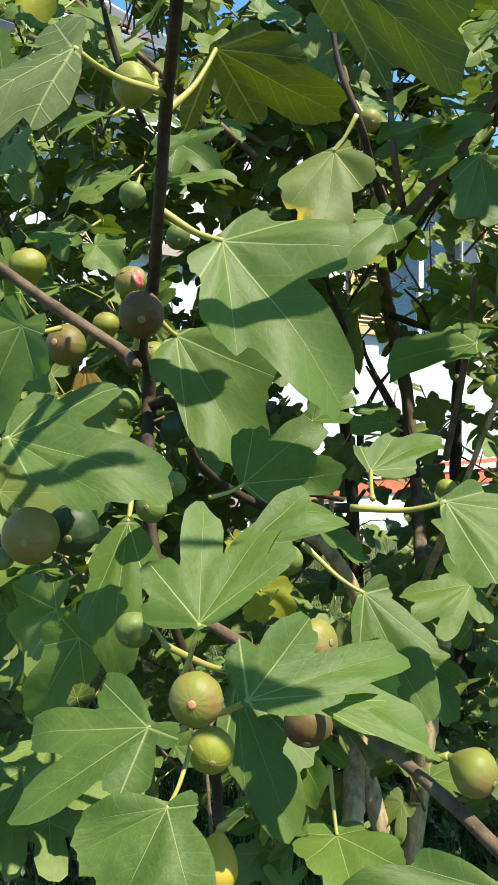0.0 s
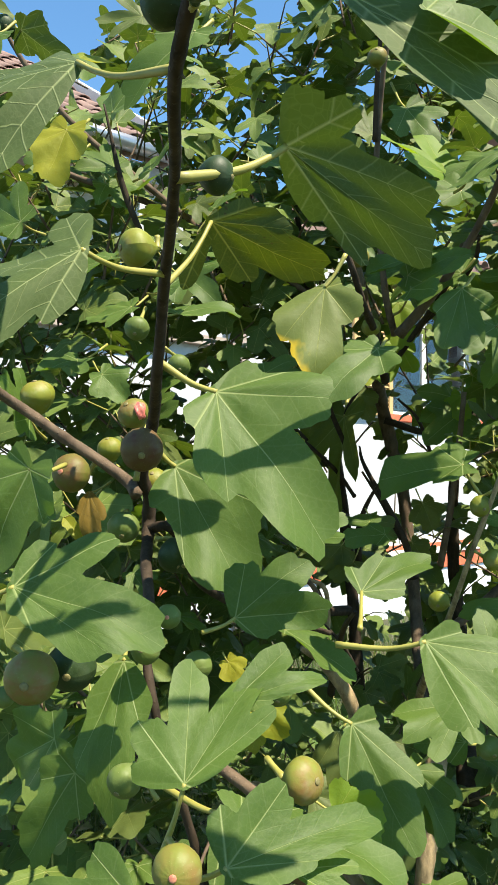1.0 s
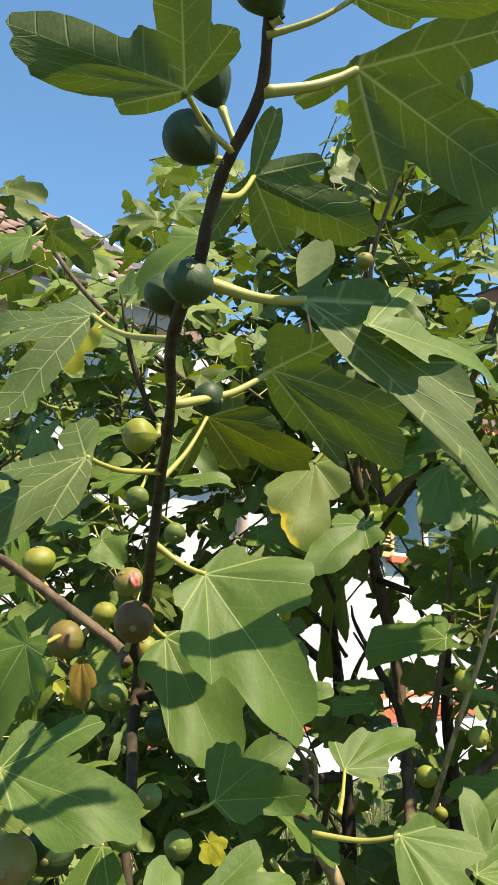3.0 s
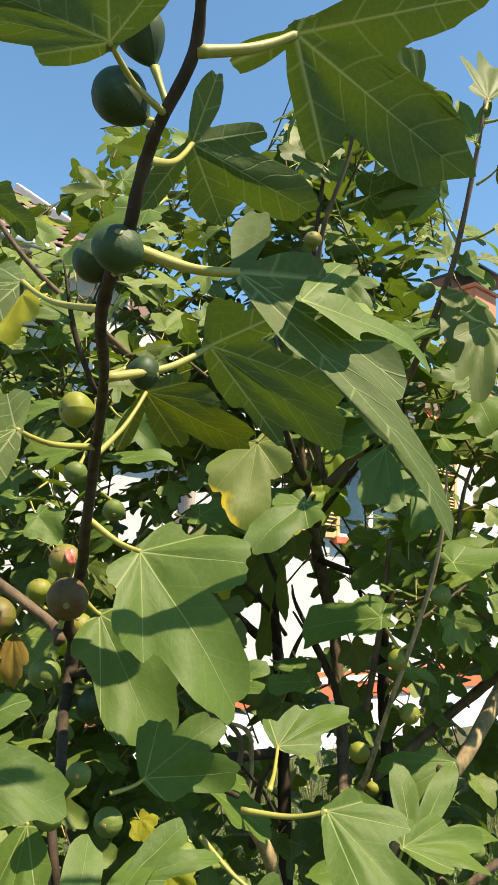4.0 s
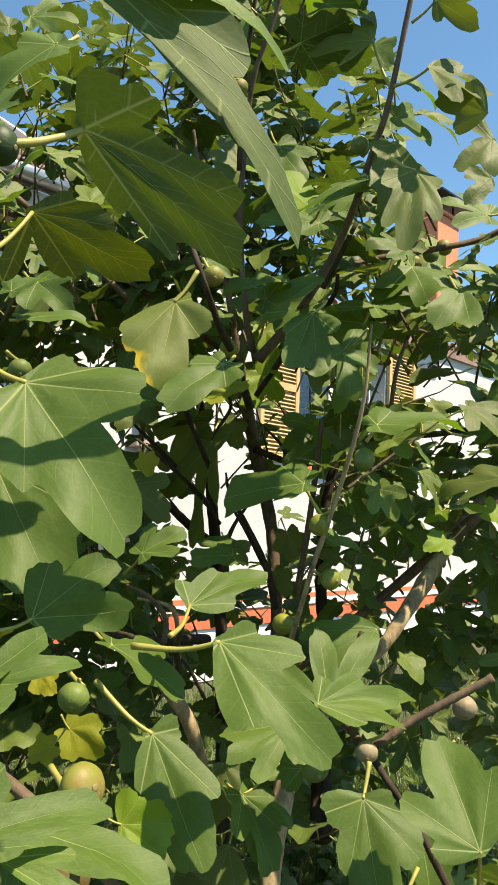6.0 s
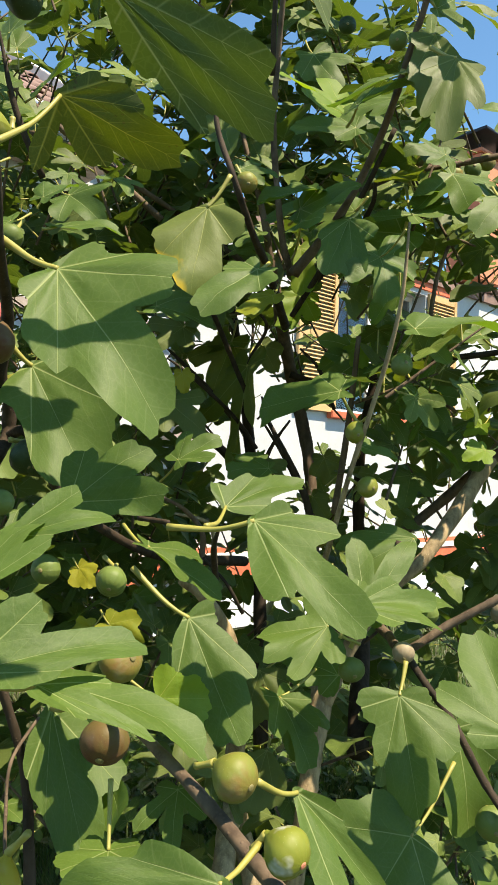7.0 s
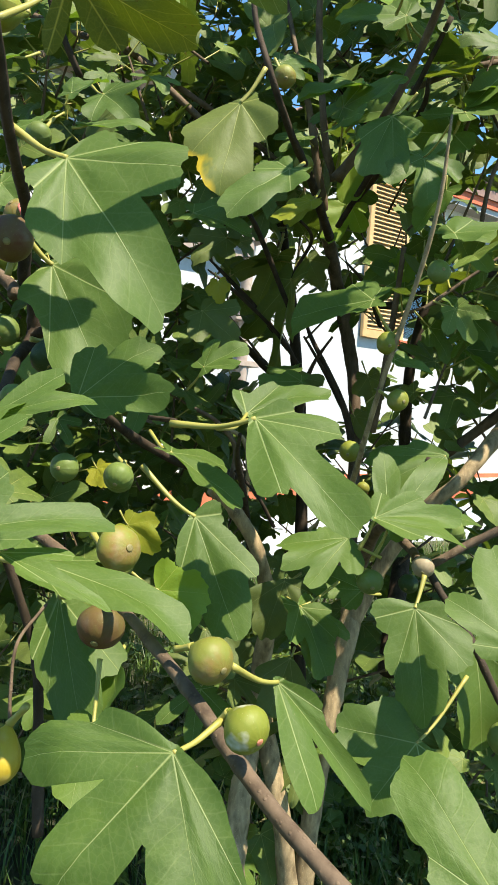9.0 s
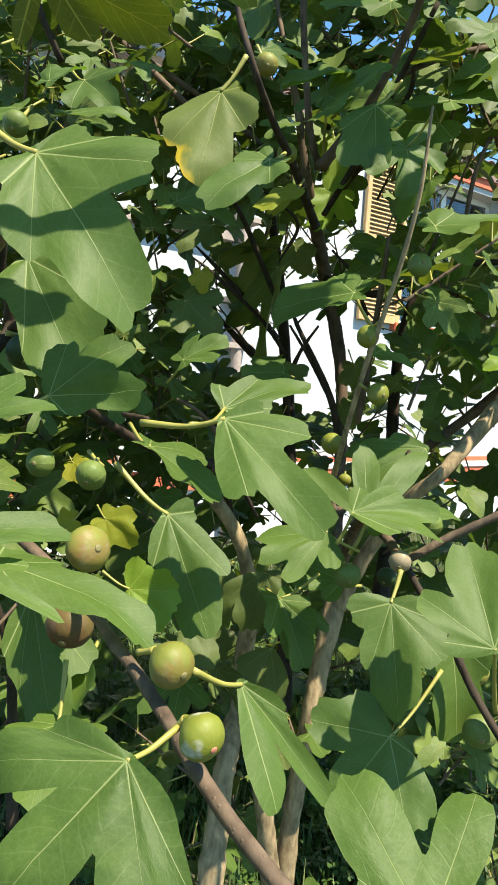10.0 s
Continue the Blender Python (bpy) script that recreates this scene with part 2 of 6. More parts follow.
def glass_material():
    n = Nodes("window_glass")
    node = n.add("ShaderNodeBsdfPrincipled")
    for slot, value in (("Base Color", (0.9, 0.95, 0.95)), ("Roughness", 0.03), ("Transmission Weight", 1.0), ("IOR", 1.5)):
        n.put(node, slot, value)
    return n.done(node.outputs[0])


GLASS = glass_material()

# ---- builders ----
PLACE = {}


def mesh_of(name, verts, faces, materials, uvs=None, smooth=True, slots=None):
    me = bpy.data.meshes.new(name)
    me.from_pydata([tuple(v) for v in verts], [], [tuple(f) for f in faces])
    for m in materials if isinstance(materials, (list, tuple)) else [materials]:
        me.materials.append(m)
    if uvs is not None:
        layer = me.uv_layers.new(name="UVMap")
        flat = np.empty(len(me.loops), dtype=np.int32)
        me.loops.foreach_get("vertex_index", flat)
        layer.data.foreach_set("uv", np.asarray(uvs, dtype=np.float32)[flat].ravel())
    if smooth:
        me.polygons.foreach_set("use_smooth", [True] * len(me.polygons))
    if slots is not None:
        me.polygons.foreach_set("material_index", slots)
    me.update()
    return me


def thing(name, at=(0, 0, 0), turn=0.0, label="", category="", group="", kind=""):
    ob = new(name)
    ob.empty_display_size = 0.1
    PLACE[ob] = pose(*at, 0, 0, turn)
    ob.matrix_basis = PLACE[ob]
    return tagged(ob, label, category, group, kind)


def part(name, mesh, parent, m=None, label="", local=False, kind=""):
    """One mesh under a thing or a part; m: its pose in the world, or in its parent's frame."""
    ob = new(name, mesh)
    ob.parent = parent
    m = m if m is not None else Matrix.Identity(4)
    PLACE[ob] = PLACE[parent] @ m if local else m
    ob.matrix_basis = m if local else PLACE[parent].inverted() @ m
    return tagged(ob, label, kind=kind)


def from_bm(name, bm, material, smooth=False):
    me = bpy.data.meshes.new(name)
    bm.to_mesh(me)
    bm.free()
    me.materials.append(material)
    if smooth:
        me.polygons.foreach_set("use_smooth", [True] * len(me.polygons))
    return me


def box(x0, x1, y0, y1, z0, z1, bevel=0.0):
    bm = bmesh.new()
    bmesh.ops.create_cube(bm, size=1.0)
    for v in bm.verts:
        v.co = Vector(((x0 + x1) / 2 + v.co.x * (x1 - x0), (y0 + y1) / 2 + v.co.y * (y1 - y0), (z0 + z1) / 2 + v.co.z * (z1 - z0)))
    if bevel:
        bmesh.ops.bevel(bm, geom=bm.edges[:], offset=bevel, segments=2, affect="EDGES")
    return bm


def smooth_line(points, steps=6):
    """A Catmull-Rom line through the points (tuples of any length)."""
    p = np.array(points, dtype=float)
    p = np.vstack([2 * p[0] - p[1], p, 2 * p[-1] - p[-2]])
    out = []
    for a, b, c, d in zip(p, p[1:], p[2:], p[3:]):
        for k in range(steps):
            s = k / steps
            out.append(0.5 * (2 * b + (c - a) * s + (2 * a - 5 * b + 4 * c - d) * s * s + (3 * b - a - 3 * c + d) * s**3))
    out.append(p[-2])
    return np.array(out)


def tube(name, points, material, sides=8, steps=6, knots=0.0, seed=0, cap=True):
    """A tapered limb along points of (x, y, z, radius), with swollen nodes."""
    line = smooth_line(points, steps)
    rnd = random.Random(seed)
    verts, faces = [], []
    up = Vector((0.31, 0.9, 0.3))
    total = len(line)
    run = 0.0
    for n, row in enumerate(line):
        here = Vector(row[:3])
        ahead = Vector(line[min(n + 1, total - 1)][:3]) - Vector(line[max(n - 1, 0)][:3])
        ahead.normalize()
        side = ahead.cross(up).normalized()
        other = ahead.cross(side)
        r = float(row[3])
        if knots:
            r *= 1 + knots * (rnd.random() - 0.35) * (1.6 if n % 4 == 0 else 0.5)
        for k in range(sides):
            a = 2 * math.pi * k / sides
            rr = r * (1 + 0.06 * math.sin(3 * a + n * 0.7 + seed))
            verts.append(here + rr * (math.cos(a) * side + math.sin(a) * other))
    for n in range(total - 1):
        for k in range(sides):
            a, b = n * sides + k, n * sides + (k + 1) % sides
            faces.append((a, b, b + sides, a + sides))
    if cap:
        faces.append(tuple(range(sides))[::-1])
        faces.append(tuple((total - 1) * sides + k for k in range(sides)))
    return mesh_of(name, verts, faces, material)


# lobes of a leaf: (length, half-width) of the middle, the side and the basal lobes
STYLES = {
    "deep": ((1.0, 0.17), (0.84, 0.15), (0.36, 0.15)),
    "mid": ((1.0, 0.225), (0.8, 0.19), (0.36, 0.17)),
    "broad": ((1.0, 0.32), (0.72, 0.26), (0.38, 0.22)),
    "narrow": ((1.0, 0.27), (0.45, 0.22), (0.25, 0.15)),
    "oval": ((1.0, 0.25), (0.6, 0.19), (0.3, 0.17)),
    "three": ((1.0, 0.24), (0.84, 0.19), (0.25, 0.16)),
}


def lobes_of(style):
    """The lobes of a leaf as (degrees from the midrib, length, half-width), in parts of its length."""
    if not isinstance(style, str):
        return [*style, (0.5, 0.44, min(0.24, 1.45 * style[0][2]))]
    return [(degrees, *STYLES[style][(n + 1) // 2]) for n, degrees in enumerate(LOBE_ANGLES)]


def outline(lobes, angle, vary):
    """How far a leaf reaches from its base, by the angle from the midrib: blunt, spoon-shaped lobes."""
    best = 0.0
    for (degrees, length, half), longer in zip(lobes, vary):
        length *= longer
        a, c = 0.515 * length, 0.485 * length
        t = angle - radians(degrees)
        ct, st = math.cos(t), math.sin(t)
        low, high = 0.0, 1.3
        for _ in range(16):
            r = (low + high) / 2
            x, y = r * ct, r * st
            spread = 1.1 * half * (0.5 + 0.72 * min(max(x / length, 0.0), 1.0))
            inside = (abs(x - c) / a) ** 2.2 + (abs(y) / spread) ** 2.1 < 1
            low, high = (r, high) if inside else (low, r)
        best = max(best, low) if best == 0 else math.log(math.exp(70 * best) + math.exp(70 * low)) / 70
    return best


def vein_angles(lobes):
    """Angles of the lobes, and where the pattern of veins has its ribs for them."""
    at, rib = [-math.pi], [-math.pi]
    for side in (-1, 1):
        found = sorted(abs(d) for d, _, _ in lobes if d * side > 1)[:2]
        pairs = [(radians(d) * side, radians(r) * side) for d, r in zip(found, (46, 98))]
        if side < 0:
            pairs = pairs[::-1] + [(0.0, 0.0)]
        at += [p[0] for p in pairs]
        rib += [p[1] for p in pairs]
    return at + [math.pi], rib + [math.pi]


def blade(style, length, width=1.0, fold=0.12, droop=0.1, ripple=0.02, twist=0.0, seed=0, around=128, rings=6):
    """Verts, faces and uvs of one leaf blade, its base at the origin, its tip along x, its upper side towards z."""
    rnd = random.Random(seed)
    lobes = lobes_of(style)
    vary = [1.0] + [rnd.uniform(0.88, 1.1) if isinstance(style, str) else 1.0 for _ in lobes[1:]]
    turned_from, turned_to = vein_angles(lobes)
    wave = [rnd.uniform(0, 6.28) for _ in range(4)]
    verts, uvs, faces = [(0, 0, 0)], [(0, 0)], []
    for k in range(around):
        angle = -math.pi + 2 * math.pi * (k + 0.5) / around
        reach = outline(lobes, angle, vary)
        rib = float(np.interp(angle, turned_from, turned_to))
        reach *= 1 + 0.024 * math.sin(23 * angle + wave[0] + 2 * math.sin(3 * angle)) + 0.028 * math.sin(9 * angle + wave[1]) + 0.016 * math.sin(41 * angle + 3 * math.sin(2 * angle + wave[2]))
        for ring in range(1, rings + 1):
            r = reach * (ring / rings) ** 0.85
            x, y = r * math.cos(angle), r * math.sin(angle) * width
            z = fold * abs(y) - droop * (x * x + 0.6 * y * y) * (1 if x > 0 else 0.4)
            z += ripple * r * (math.sin(3 * angle + wave[2]) + 0.7 * math.sin(7 * angle + 5 * r + wave[3]) * r)
            z -= 0.02 * math.cos(rib * 7.83) * r * (1.15 - r) * (1 if abs(angle) < 2.1 else 0.3)
            z += twist * x * y - 0.22 * max(0.0, r - 0.55) ** 2 * (1 + math.sin(2 * angle + wave[1]))
            z += 0.045 * r * r * math.sin(9 * x + wave[0]) * math.cos(8 * y + wave[2])
            verts.append((x * length, y * length, z * length))
            uvs.append((r * math.cos(rib), r * math.sin(rib)))
    for k in range(around):
        a, b = 1 + k * rings, 1 + (k + 1) % around * rings
        faces.append((0, a, b))
        for ring in range(rings - 1):
            faces.append((a + ring, a + ring + 1, b + ring + 1, b + ring))
    return verts, faces, uvs


COUNT = [0]


def leaf(tree, base, turn, length, style="mid", material=None, width=1.0, fold=0.12, droop=0.1, ripple=0.085, stem=None, sag=0.06, label=""):
    """One leaf with its stalk; turn: Euler degrees; stem: where the stalk leaves the branch."""
    COUNT[0] += 1
    seed = COUNT[0]
    verts, faces, uvs = blade(style, length, width, fold, droop, ripple, 0.15 * ((seed * 0.37) % 1 - 0.5), seed)
    ob = part("leaf", mesh_of("leaf", verts, faces, material or GREEN, uvs), tree, pose(*base, *turn), label)
    if stem is not None:
        a, b = Vector(base), Vector(stem)
        mid = a.lerp(b, 0.5) + Vector((0, 0, -sag * (a - b).length))
        mid2 = a.lerp(b, 0.22) + Vector((0, 0, -sag * 0.75 * (a - b).length))
        r = 0.0145 * length + 0.0004
        m = tube("petiole", [(*b, 1.5 * r), (*mid, 1.15 * r), (*mid2, r), (*a, 1.0 * r)], PETIOLE, 7, 5)
        part("petiole", m, ob, Matrix.Identity(4))
    return ob


def fig_mesh(dia, length, material, neck=0.3, seed=0):
    rnd = random.Random(seed)
    rows, sides = 15, 22
    verts, uvs, faces = [], [], []
    squash = rnd.uniform(0.95, 1.05)
    for n in range(rows + 1):
        s = n / rows
        body = math.sin(math.pi * min(1.0, max(0.0, (s - 0.02) / 0.98)) ** (1.25)) ** 0.62 if 0 < s < 1 else 0.0
        r = dia / 2 * max(body, neck * 0.55 * (1 - s) if s < 0.3 else 0.0, 0.03)
        z = length * (s if s < 0.9 else 0.9 + (s - 0.9) * 0.75)
        if n == rows:
            z -= 0.02 * length
        for k in range(sides + 1):
            a = 2 * math.pi * k / sides
            rr = r * (1 + 0.012 * math.cos(7 * a + seed) + 0.012 * math.sin(2 * a + seed))
            verts.append((rr * math.cos(a), rr * math.sin(a) * squash, z))
            uvs.append((k / sides, s))
    w = sides + 1
    for n in range(rows):
        for k in range(sides):
            faces.append((n * w + k, n * w + k + 1, (n + 1) * w + k + 1, (n + 1) * w + k))
    return mesh_of("fig", verts, faces, material, uvs)


def fig(tree, centre, dia, to=(0, 0, -1), material=None, label="", eye=None, stretch=1.12, stalk=None, split=False):
    """A fig hanging from its stalk; to: the way from its stalk to its eye."""
    COUNT[0] += 1
    to = Vector(to).normalized()
    length = dia * stretch
    turn = to.to_track_quat("Z", "Y").to_matrix().to_4x4()
    m = Matrix.Translation(Vector(centre) - to * length * 0.55) @ turn
    ob = part("fig", fig_mesh(dia, length, material or FIG_GREEN, seed=COUNT[0]), tree, m, label)
    bm = bmesh.new()
    bmesh.ops.create_uvsphere(bm, u_segments=10, v_segments=6, radius=dia * 0.085)
    for v in bm.verts:
        v.co.z *= 0.28
        v.co.xy *= 1 + 0.25 * math.cos(5 * math.atan2(v.co.y, v.co.x))
    part("eye", from_bm("eye", bm, eye or EYE_GREEN, True), ob, Matrix.Translation((0, 0, length * 0.955)), local=True)
    if split:
        bm = bmesh.new()
        bmesh.ops.create_icosphere(bm, subdivisions=3, radius=dia * 0.3)
        for v in bm.verts:
            v.co *= 1 + 0.16 * math.sin(900 * v.co.x / dia * 0.02 + 5 * v.co.z / dia * 3) * math.cos(13 * v.co.y / dia)
            v.co.x *= 0.62
        part("flesh", from_bm("flesh", bm, FLESH, True), ob, Matrix.Translation(Vector(centre) + Vector((0.74, -0.62, 0.15)) * dia * 0.36), "red flesh showing where the skin has burst")
    end = Vector(stalk) if stalk is not None else Vector(centre) - to * length * 0.66 + Vector((0, 0, 0.002))
    top = Vector(centre) - to * length * 0.53
    r = 0.07 * dia
    part("stalk", tube("stalk", [(*end, 1.2 * r), (*end.lerp(top, 0.5), r), (*top, 1.5 * r)], PETIOLE, 7, 3), ob, Matrix.Identity(4))
    return ob


def branch(tree, points, material=None, name="branch", knots=0.16, label=""):
    COUNT[0] += 1
    return part(name, tube(name, points, material or BARK_DARK, 10, 8, knots, COUNT[0]), tree, Matrix.Identity(4), label)


# ---- the ground ----
def ground_mesh():
    rnd = random.Random(3)
    xs = [-80, -40, -20, -10, -6] + [-4 + 0.4 * k for k in range(21)] + [6, 10, 20, 40, 80]
    ys = [-60, -30, -12, -5, -2] + [-1 + 0.4 * k for k in range(21)] + [9, 14, 25, 60, 120]
    verts = []
    for y in ys:
        for x in xs:
            verts.append((x, y, 0.05 * noise.noise((x * 0.7, y * 0.7, 0.0)) if abs(x) < 5 and -1.5 < y < 7.2 else 0.0))
    w = len(xs)
    faces = [(j * w + i, j * w + i + 1, (j + 1) * w + i + 1, (j + 1) * w + i) for j in range(len(ys) - 1) for i in range(w - 1)]
    return mesh_of("ground", verts, faces, SOIL)


ground = tagged(new("ground", ground_mesh()), "shaded garden soil under the fig trees, grown with grass", "ground", kind="structure")


def grass_mesh():
    rnd = random.Random(5)
    verts, faces = [], []
    for k in range(70000):
        x, y = (rnd.gauss(0.3, 1.3), rnd.gauss(3.1, 1.2)) if k % 5 < 3 else (rnd.uniform(-2.0, 2.6), rnd.uniform(2.0, 8.5))
        if y > 7.0 + x:
            continue
        thin = noise.noise((x * 1.3, y * 1.3, 4.0))
        if thin < rnd.uniform(-0.9, 0.3):
            continue
        z = 0.05 * noise.noise((x * 0.7, y * 0.7, 0.0)) - 0.005
        turn, tall, lean = rnd.uniform(0, 6.28), rnd.uniform(0.05, 0.2), rnd.uniform(0.1, 0.7)
        c, s, w = math.cos(turn), math.sin(turn), rnd.uniform(0.0015, 0.004)
        n = len(verts)
        for h, out, half in ((0, 0, 1), (0.6, 0.35, 0.8), (1, 1, 0.05)):
            px, py, pz = x + c * lean * tall * out, y + s * lean * tall * out, z + tall * h
            verts += [(px - s * w * half, py + c * w * half, pz), (px + s * w * half, py - c * w * half, pz)]
        faces += [(n, n + 1, n + 3, n + 2), (n + 2, n + 3, n + 5, n + 4)]
    for _ in range(16000):
        x, y = rnd.gauss(0.3, 1.15), rnd.gauss(2.9, 1.05)
        if noise.noise((x * 1.7, y * 1.7, 9.0)) < rnd.uniform(-0.2, 0.35):
            continue
        z, r = rnd.uniform(0.03, 0.16), rnd.uniform(0.008, 0.02)
        tx, ty, turn = rnd.uniform(-0.6, 0.6), rnd.uniform(-0.6, 0.6), rnd.uniform(0, 2.1)
        for lobe in range(3):
            a = turn + lobe * 2.09
            n = len(verts)
            for d, b in ((0, 0), (0.9, 0.55), (1.5, 0.45), (1.5, -0.45), (0.9, -0.55)):
                dx, dy = r * (d * math.cos(a) - b * math.sin(a)), r * (d * math.sin(a) + b * math.cos(a))
                verts.append((x + dx, y + dy, z + tx * dx + ty * dy))
            faces.append((n, n + 1, n + 2, n + 3, n + 4))
    return mesh_of("grass", verts, faces, GRASS, smooth=False)


tagged(new("grass", grass_mesh()), "uneven grass and low clover in tree shade", "grass", kind="stuff")

# ---- the house behind ----
HOUSE = (0.0, 7.5, 0.0)
TURN_HOUSE = 45.0
EAVE = 4.05
VERGE = -2.3
house = thing("house", HOUSE, TURN_HOUSE, "white plastered house with red trim, wooden shutters and tiled roof", "house")


def panel(name, x0, x1, y0, y1, z0, z1, material, parent, label="", bevel=0.0, kind=""):
    return part(name, from_bm(name, box(x0, x1, y0, y1, z0, z1, bevel), material), parent, Matrix.Identity(4), label, True, kind)


# front wall, in pieces round its openings (x along the wall, y into the house)
WIN = (0.82, 2.48, 2.2, 3.8)
WIN2 = (-2.3, -1.45, 0.8, 1.5)
for x0, x1, z0, z1 in ((-6.5, WIN2[0], 0, EAVE), (WIN2[0], WIN2[1], 0, WIN2[2]), (WIN2[0], WIN2[1], WIN2[3], EAVE), (WIN2[1], WIN[0], 0, EAVE),
                       (WIN[0], WIN[1], 0, WIN[2]), (WIN[0], WIN[1], WIN[3], EAVE), (WIN[1], 8, 0, EAVE)):
    panel("wall", x0, x1, 0, 0.35, z0, z1, PLASTER, house, "white plastered wall")
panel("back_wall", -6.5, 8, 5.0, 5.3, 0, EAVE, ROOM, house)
panel("side_wall", -6.85, -6.505, 0, 5.3, 0, EAVE, PLASTER, house)
panel("side_wall", 8.005, 8.35, 0, 5.3, 0, EAVE, PLASTER, house)
panel("plinth_band", -6.5, 8, -0.05, -0.002, 0.485, 0.66, RED_PAINT, house, "red painted band", 0.006)
panel("band_edge", -6.5, 8, -0.065, -0.002, 0.662, 0.725, FRAME_PAINT, house, "pale ledge over the red band")
panel("band_line", -6.5, 8, -0.045, -0.002, 0.727, 0.775, RED_PAINT, house, "thin red line")
panel("plinth", -6.5, 8, -0.03, -0.002, 0.0, 0.483, PLINTH, house, "pale grey plinth")


def window_unit(x0, x1, z0, z1, sill_material):
    w = part("window", from_bm("window", box(x0, x1, 0.2, 0.24, z0, z0 + 0.06), FRAME_PAINT), house, Matrix.Identity(4), "painted window frame with dark glass", True)
    for a, b, c, d in ((x0, x0 + 0.06, z0 + 0.06, z1), (x1 - 0.06, x1, z0 + 0.06, z1), (x0 + 0.06, x1 - 0.06, z1 - 0.06, z1), ((x0 + x1) / 2 - 0.04, (x0 + x1) / 2 + 0.04, z0 + 0.06, z1 - 0.06)):
        panel("window_frame", a, b, 0.2, 0.24, c, d, FRAME_PAINT, w)
    for a, b in ((x0 + 0.06, (x0 + x1) / 2 - 0.04), ((x0 + x1) / 2 + 0.04, x1 - 0.06)):
        panel("pane", a, b, 0.215, 0.222, z0 + 0.06, z1 - 0.06, GLASS, w)
    panel("sill", x0 - 0.1, x1 + 0.1, -0.08, 0.2, z0 - 0.08, z0 - 0.002, sill_material, w, "window sill", 0.008)
    return w


window_a = window_unit(*WIN, RED_PAINT)
panel("lintel", WIN[0] - 0.55, WIN[1] + 0.55, -0.03, -0.002, WIN[3] + 0.06, WIN[3] + 0.2, RED_PAINT, window_a, "red painted lintel")
window_unit(*WIN2, OLD_WOOD)
panel("ledge", -3.6, -1.36, -0.09, -0.002, 2.68, 2.76, OLD_WOOD, house, "weathered wooden ledge")


def shutter(x0, x1, z0, z1):
    sh = part("shutter", from_bm("shutter", box(x0, x0 + 0.06, -0.06, -0.015, z0, z1, 0.004), SHUTTER), house, Matrix.Identity(4), "open tan wooden louvred shutter", True)
    panel("stile", x1 - 0.06, x1, -0.06, -0.015, z0, z1, SHUTTER, sh, bevel=0.004)
    for z in (z0, (z0 + z1) / 2 - 0.04, z1 - 0.08):
        panel("rail", x0 + 0.06, x1 - 0.06, -0.058, -0.017, z, z + 0.08, SHUTTER, sh)
    slat = from_bm("slat", box(x0 + 0.06, x1 - 0.06, -0.02, 0.02, -0.004, 0.004), SHUTTER)
    z = z0 + 0.1
    while z < z1 - 0.1:
        if abs(z - (z0 + z1) / 2) > 0.055:
            part("slat", slat, sh, pose(0, -0.038, z, 42, 0, 0), "", True)
        z += 0.042
    return sh


shutter(0.2, 0.8, 2.18, 3.82)
shutter(2.5, 3.1, 2.18, 3.82)

# downpipe with brackets
pipe = thing("downpipe", (0, 0, 0), 0, "weathered brown downpipe fixed to the house wall", "pipe")
HM = PLACE[house]
part("pipe", tube("pipe", [(-1.3, -0.1, 0.0, 0.05), (-1.3, -0.1, 2.3, 0.05), (-1.3, -0.1, EAVE - 0.1, 0.05)], OLD_WOOD, 12, 4), pipe, HM)
for z in (1.3, 1.75, 2.15, 2.85):
    part("bracket", from_bm("bracket", box(-1.43, -1.15, -0.16, -0.001, z, z + 0.05, 0.005), OLD_WOOD), pipe, HM)

# roofs: a steep one that ends in a verge, and a low one beside it
SLOPE = radians(34)
RISE = math.tan(SLOPE)
LOW_SLOPE = radians(8)


def roof_mesh(name, x0, x1, front, rise):
    verts = [(x0, front, EAVE + 0.02), (x1, front, EAVE + 0.02), (x1, 2.3, EAVE + 0.02 + (2.3 - front) * rise), (x0, 2.3, EAVE + 0.02 + (2.3 - front) * rise), (x1, 5.75, EAVE + 0.02), (x0, 5.75, EAVE + 0.02)]
    verts += [(x, y, z - 0.12) for x, y, z in verts]
    faces = [(0, 1, 2, 3), (3, 2, 4, 5), (6, 9, 8, 7), (9, 11, 10, 8), (0, 6, 7, 1), (5, 4, 10, 11), (0, 3, 9, 6), (3, 5, 11, 9), (1, 7, 8, 2), (2, 8, 10, 4)]
    return mesh_of(name, verts, faces, TILE, smooth=False)


roof = part("roof", roof_mesh("roof", -7.0, VERGE, -0.45, RISE), house, Matrix.Identity(4), "pitched roof of dusty red tiles", True)
low_roof = part("low_roof", roof_mesh("low_roof", VERGE + 0.06, 8.5, -0.06, math.tan(LOW_SLOPE)), house, Matrix.Identity(4), "low roof of dusty red tiles", True)
verge = part("verge_board", from_bm("verge_board", box(-0.03, 0.03, 0.0, 3.3, 0.02, 0.13, 0.006), FRAME_PAINT), roof, pose(VERGE + 0.02, -0.46, EAVE + 0.02, math.degrees(SLOPE), 0, 0), "pale board along the edge of the roof", True)
part("gutter", tube("gutter", [(-7.0, -0.52, EAVE - 0.02, 0.06), (-4.6, -0.52, EAVE - 0.02, 0.06), (VERGE, -0.52, EAVE - 0.02, 0.06)], METAL, 10, 4), house, Matrix.Identity(4), "grey metal gutter", True)
panel("fascia", -7.0, VERGE, -0.44, -0.4, EAVE - 0.24, EAVE - 0.1, OLD_WOOD, house)
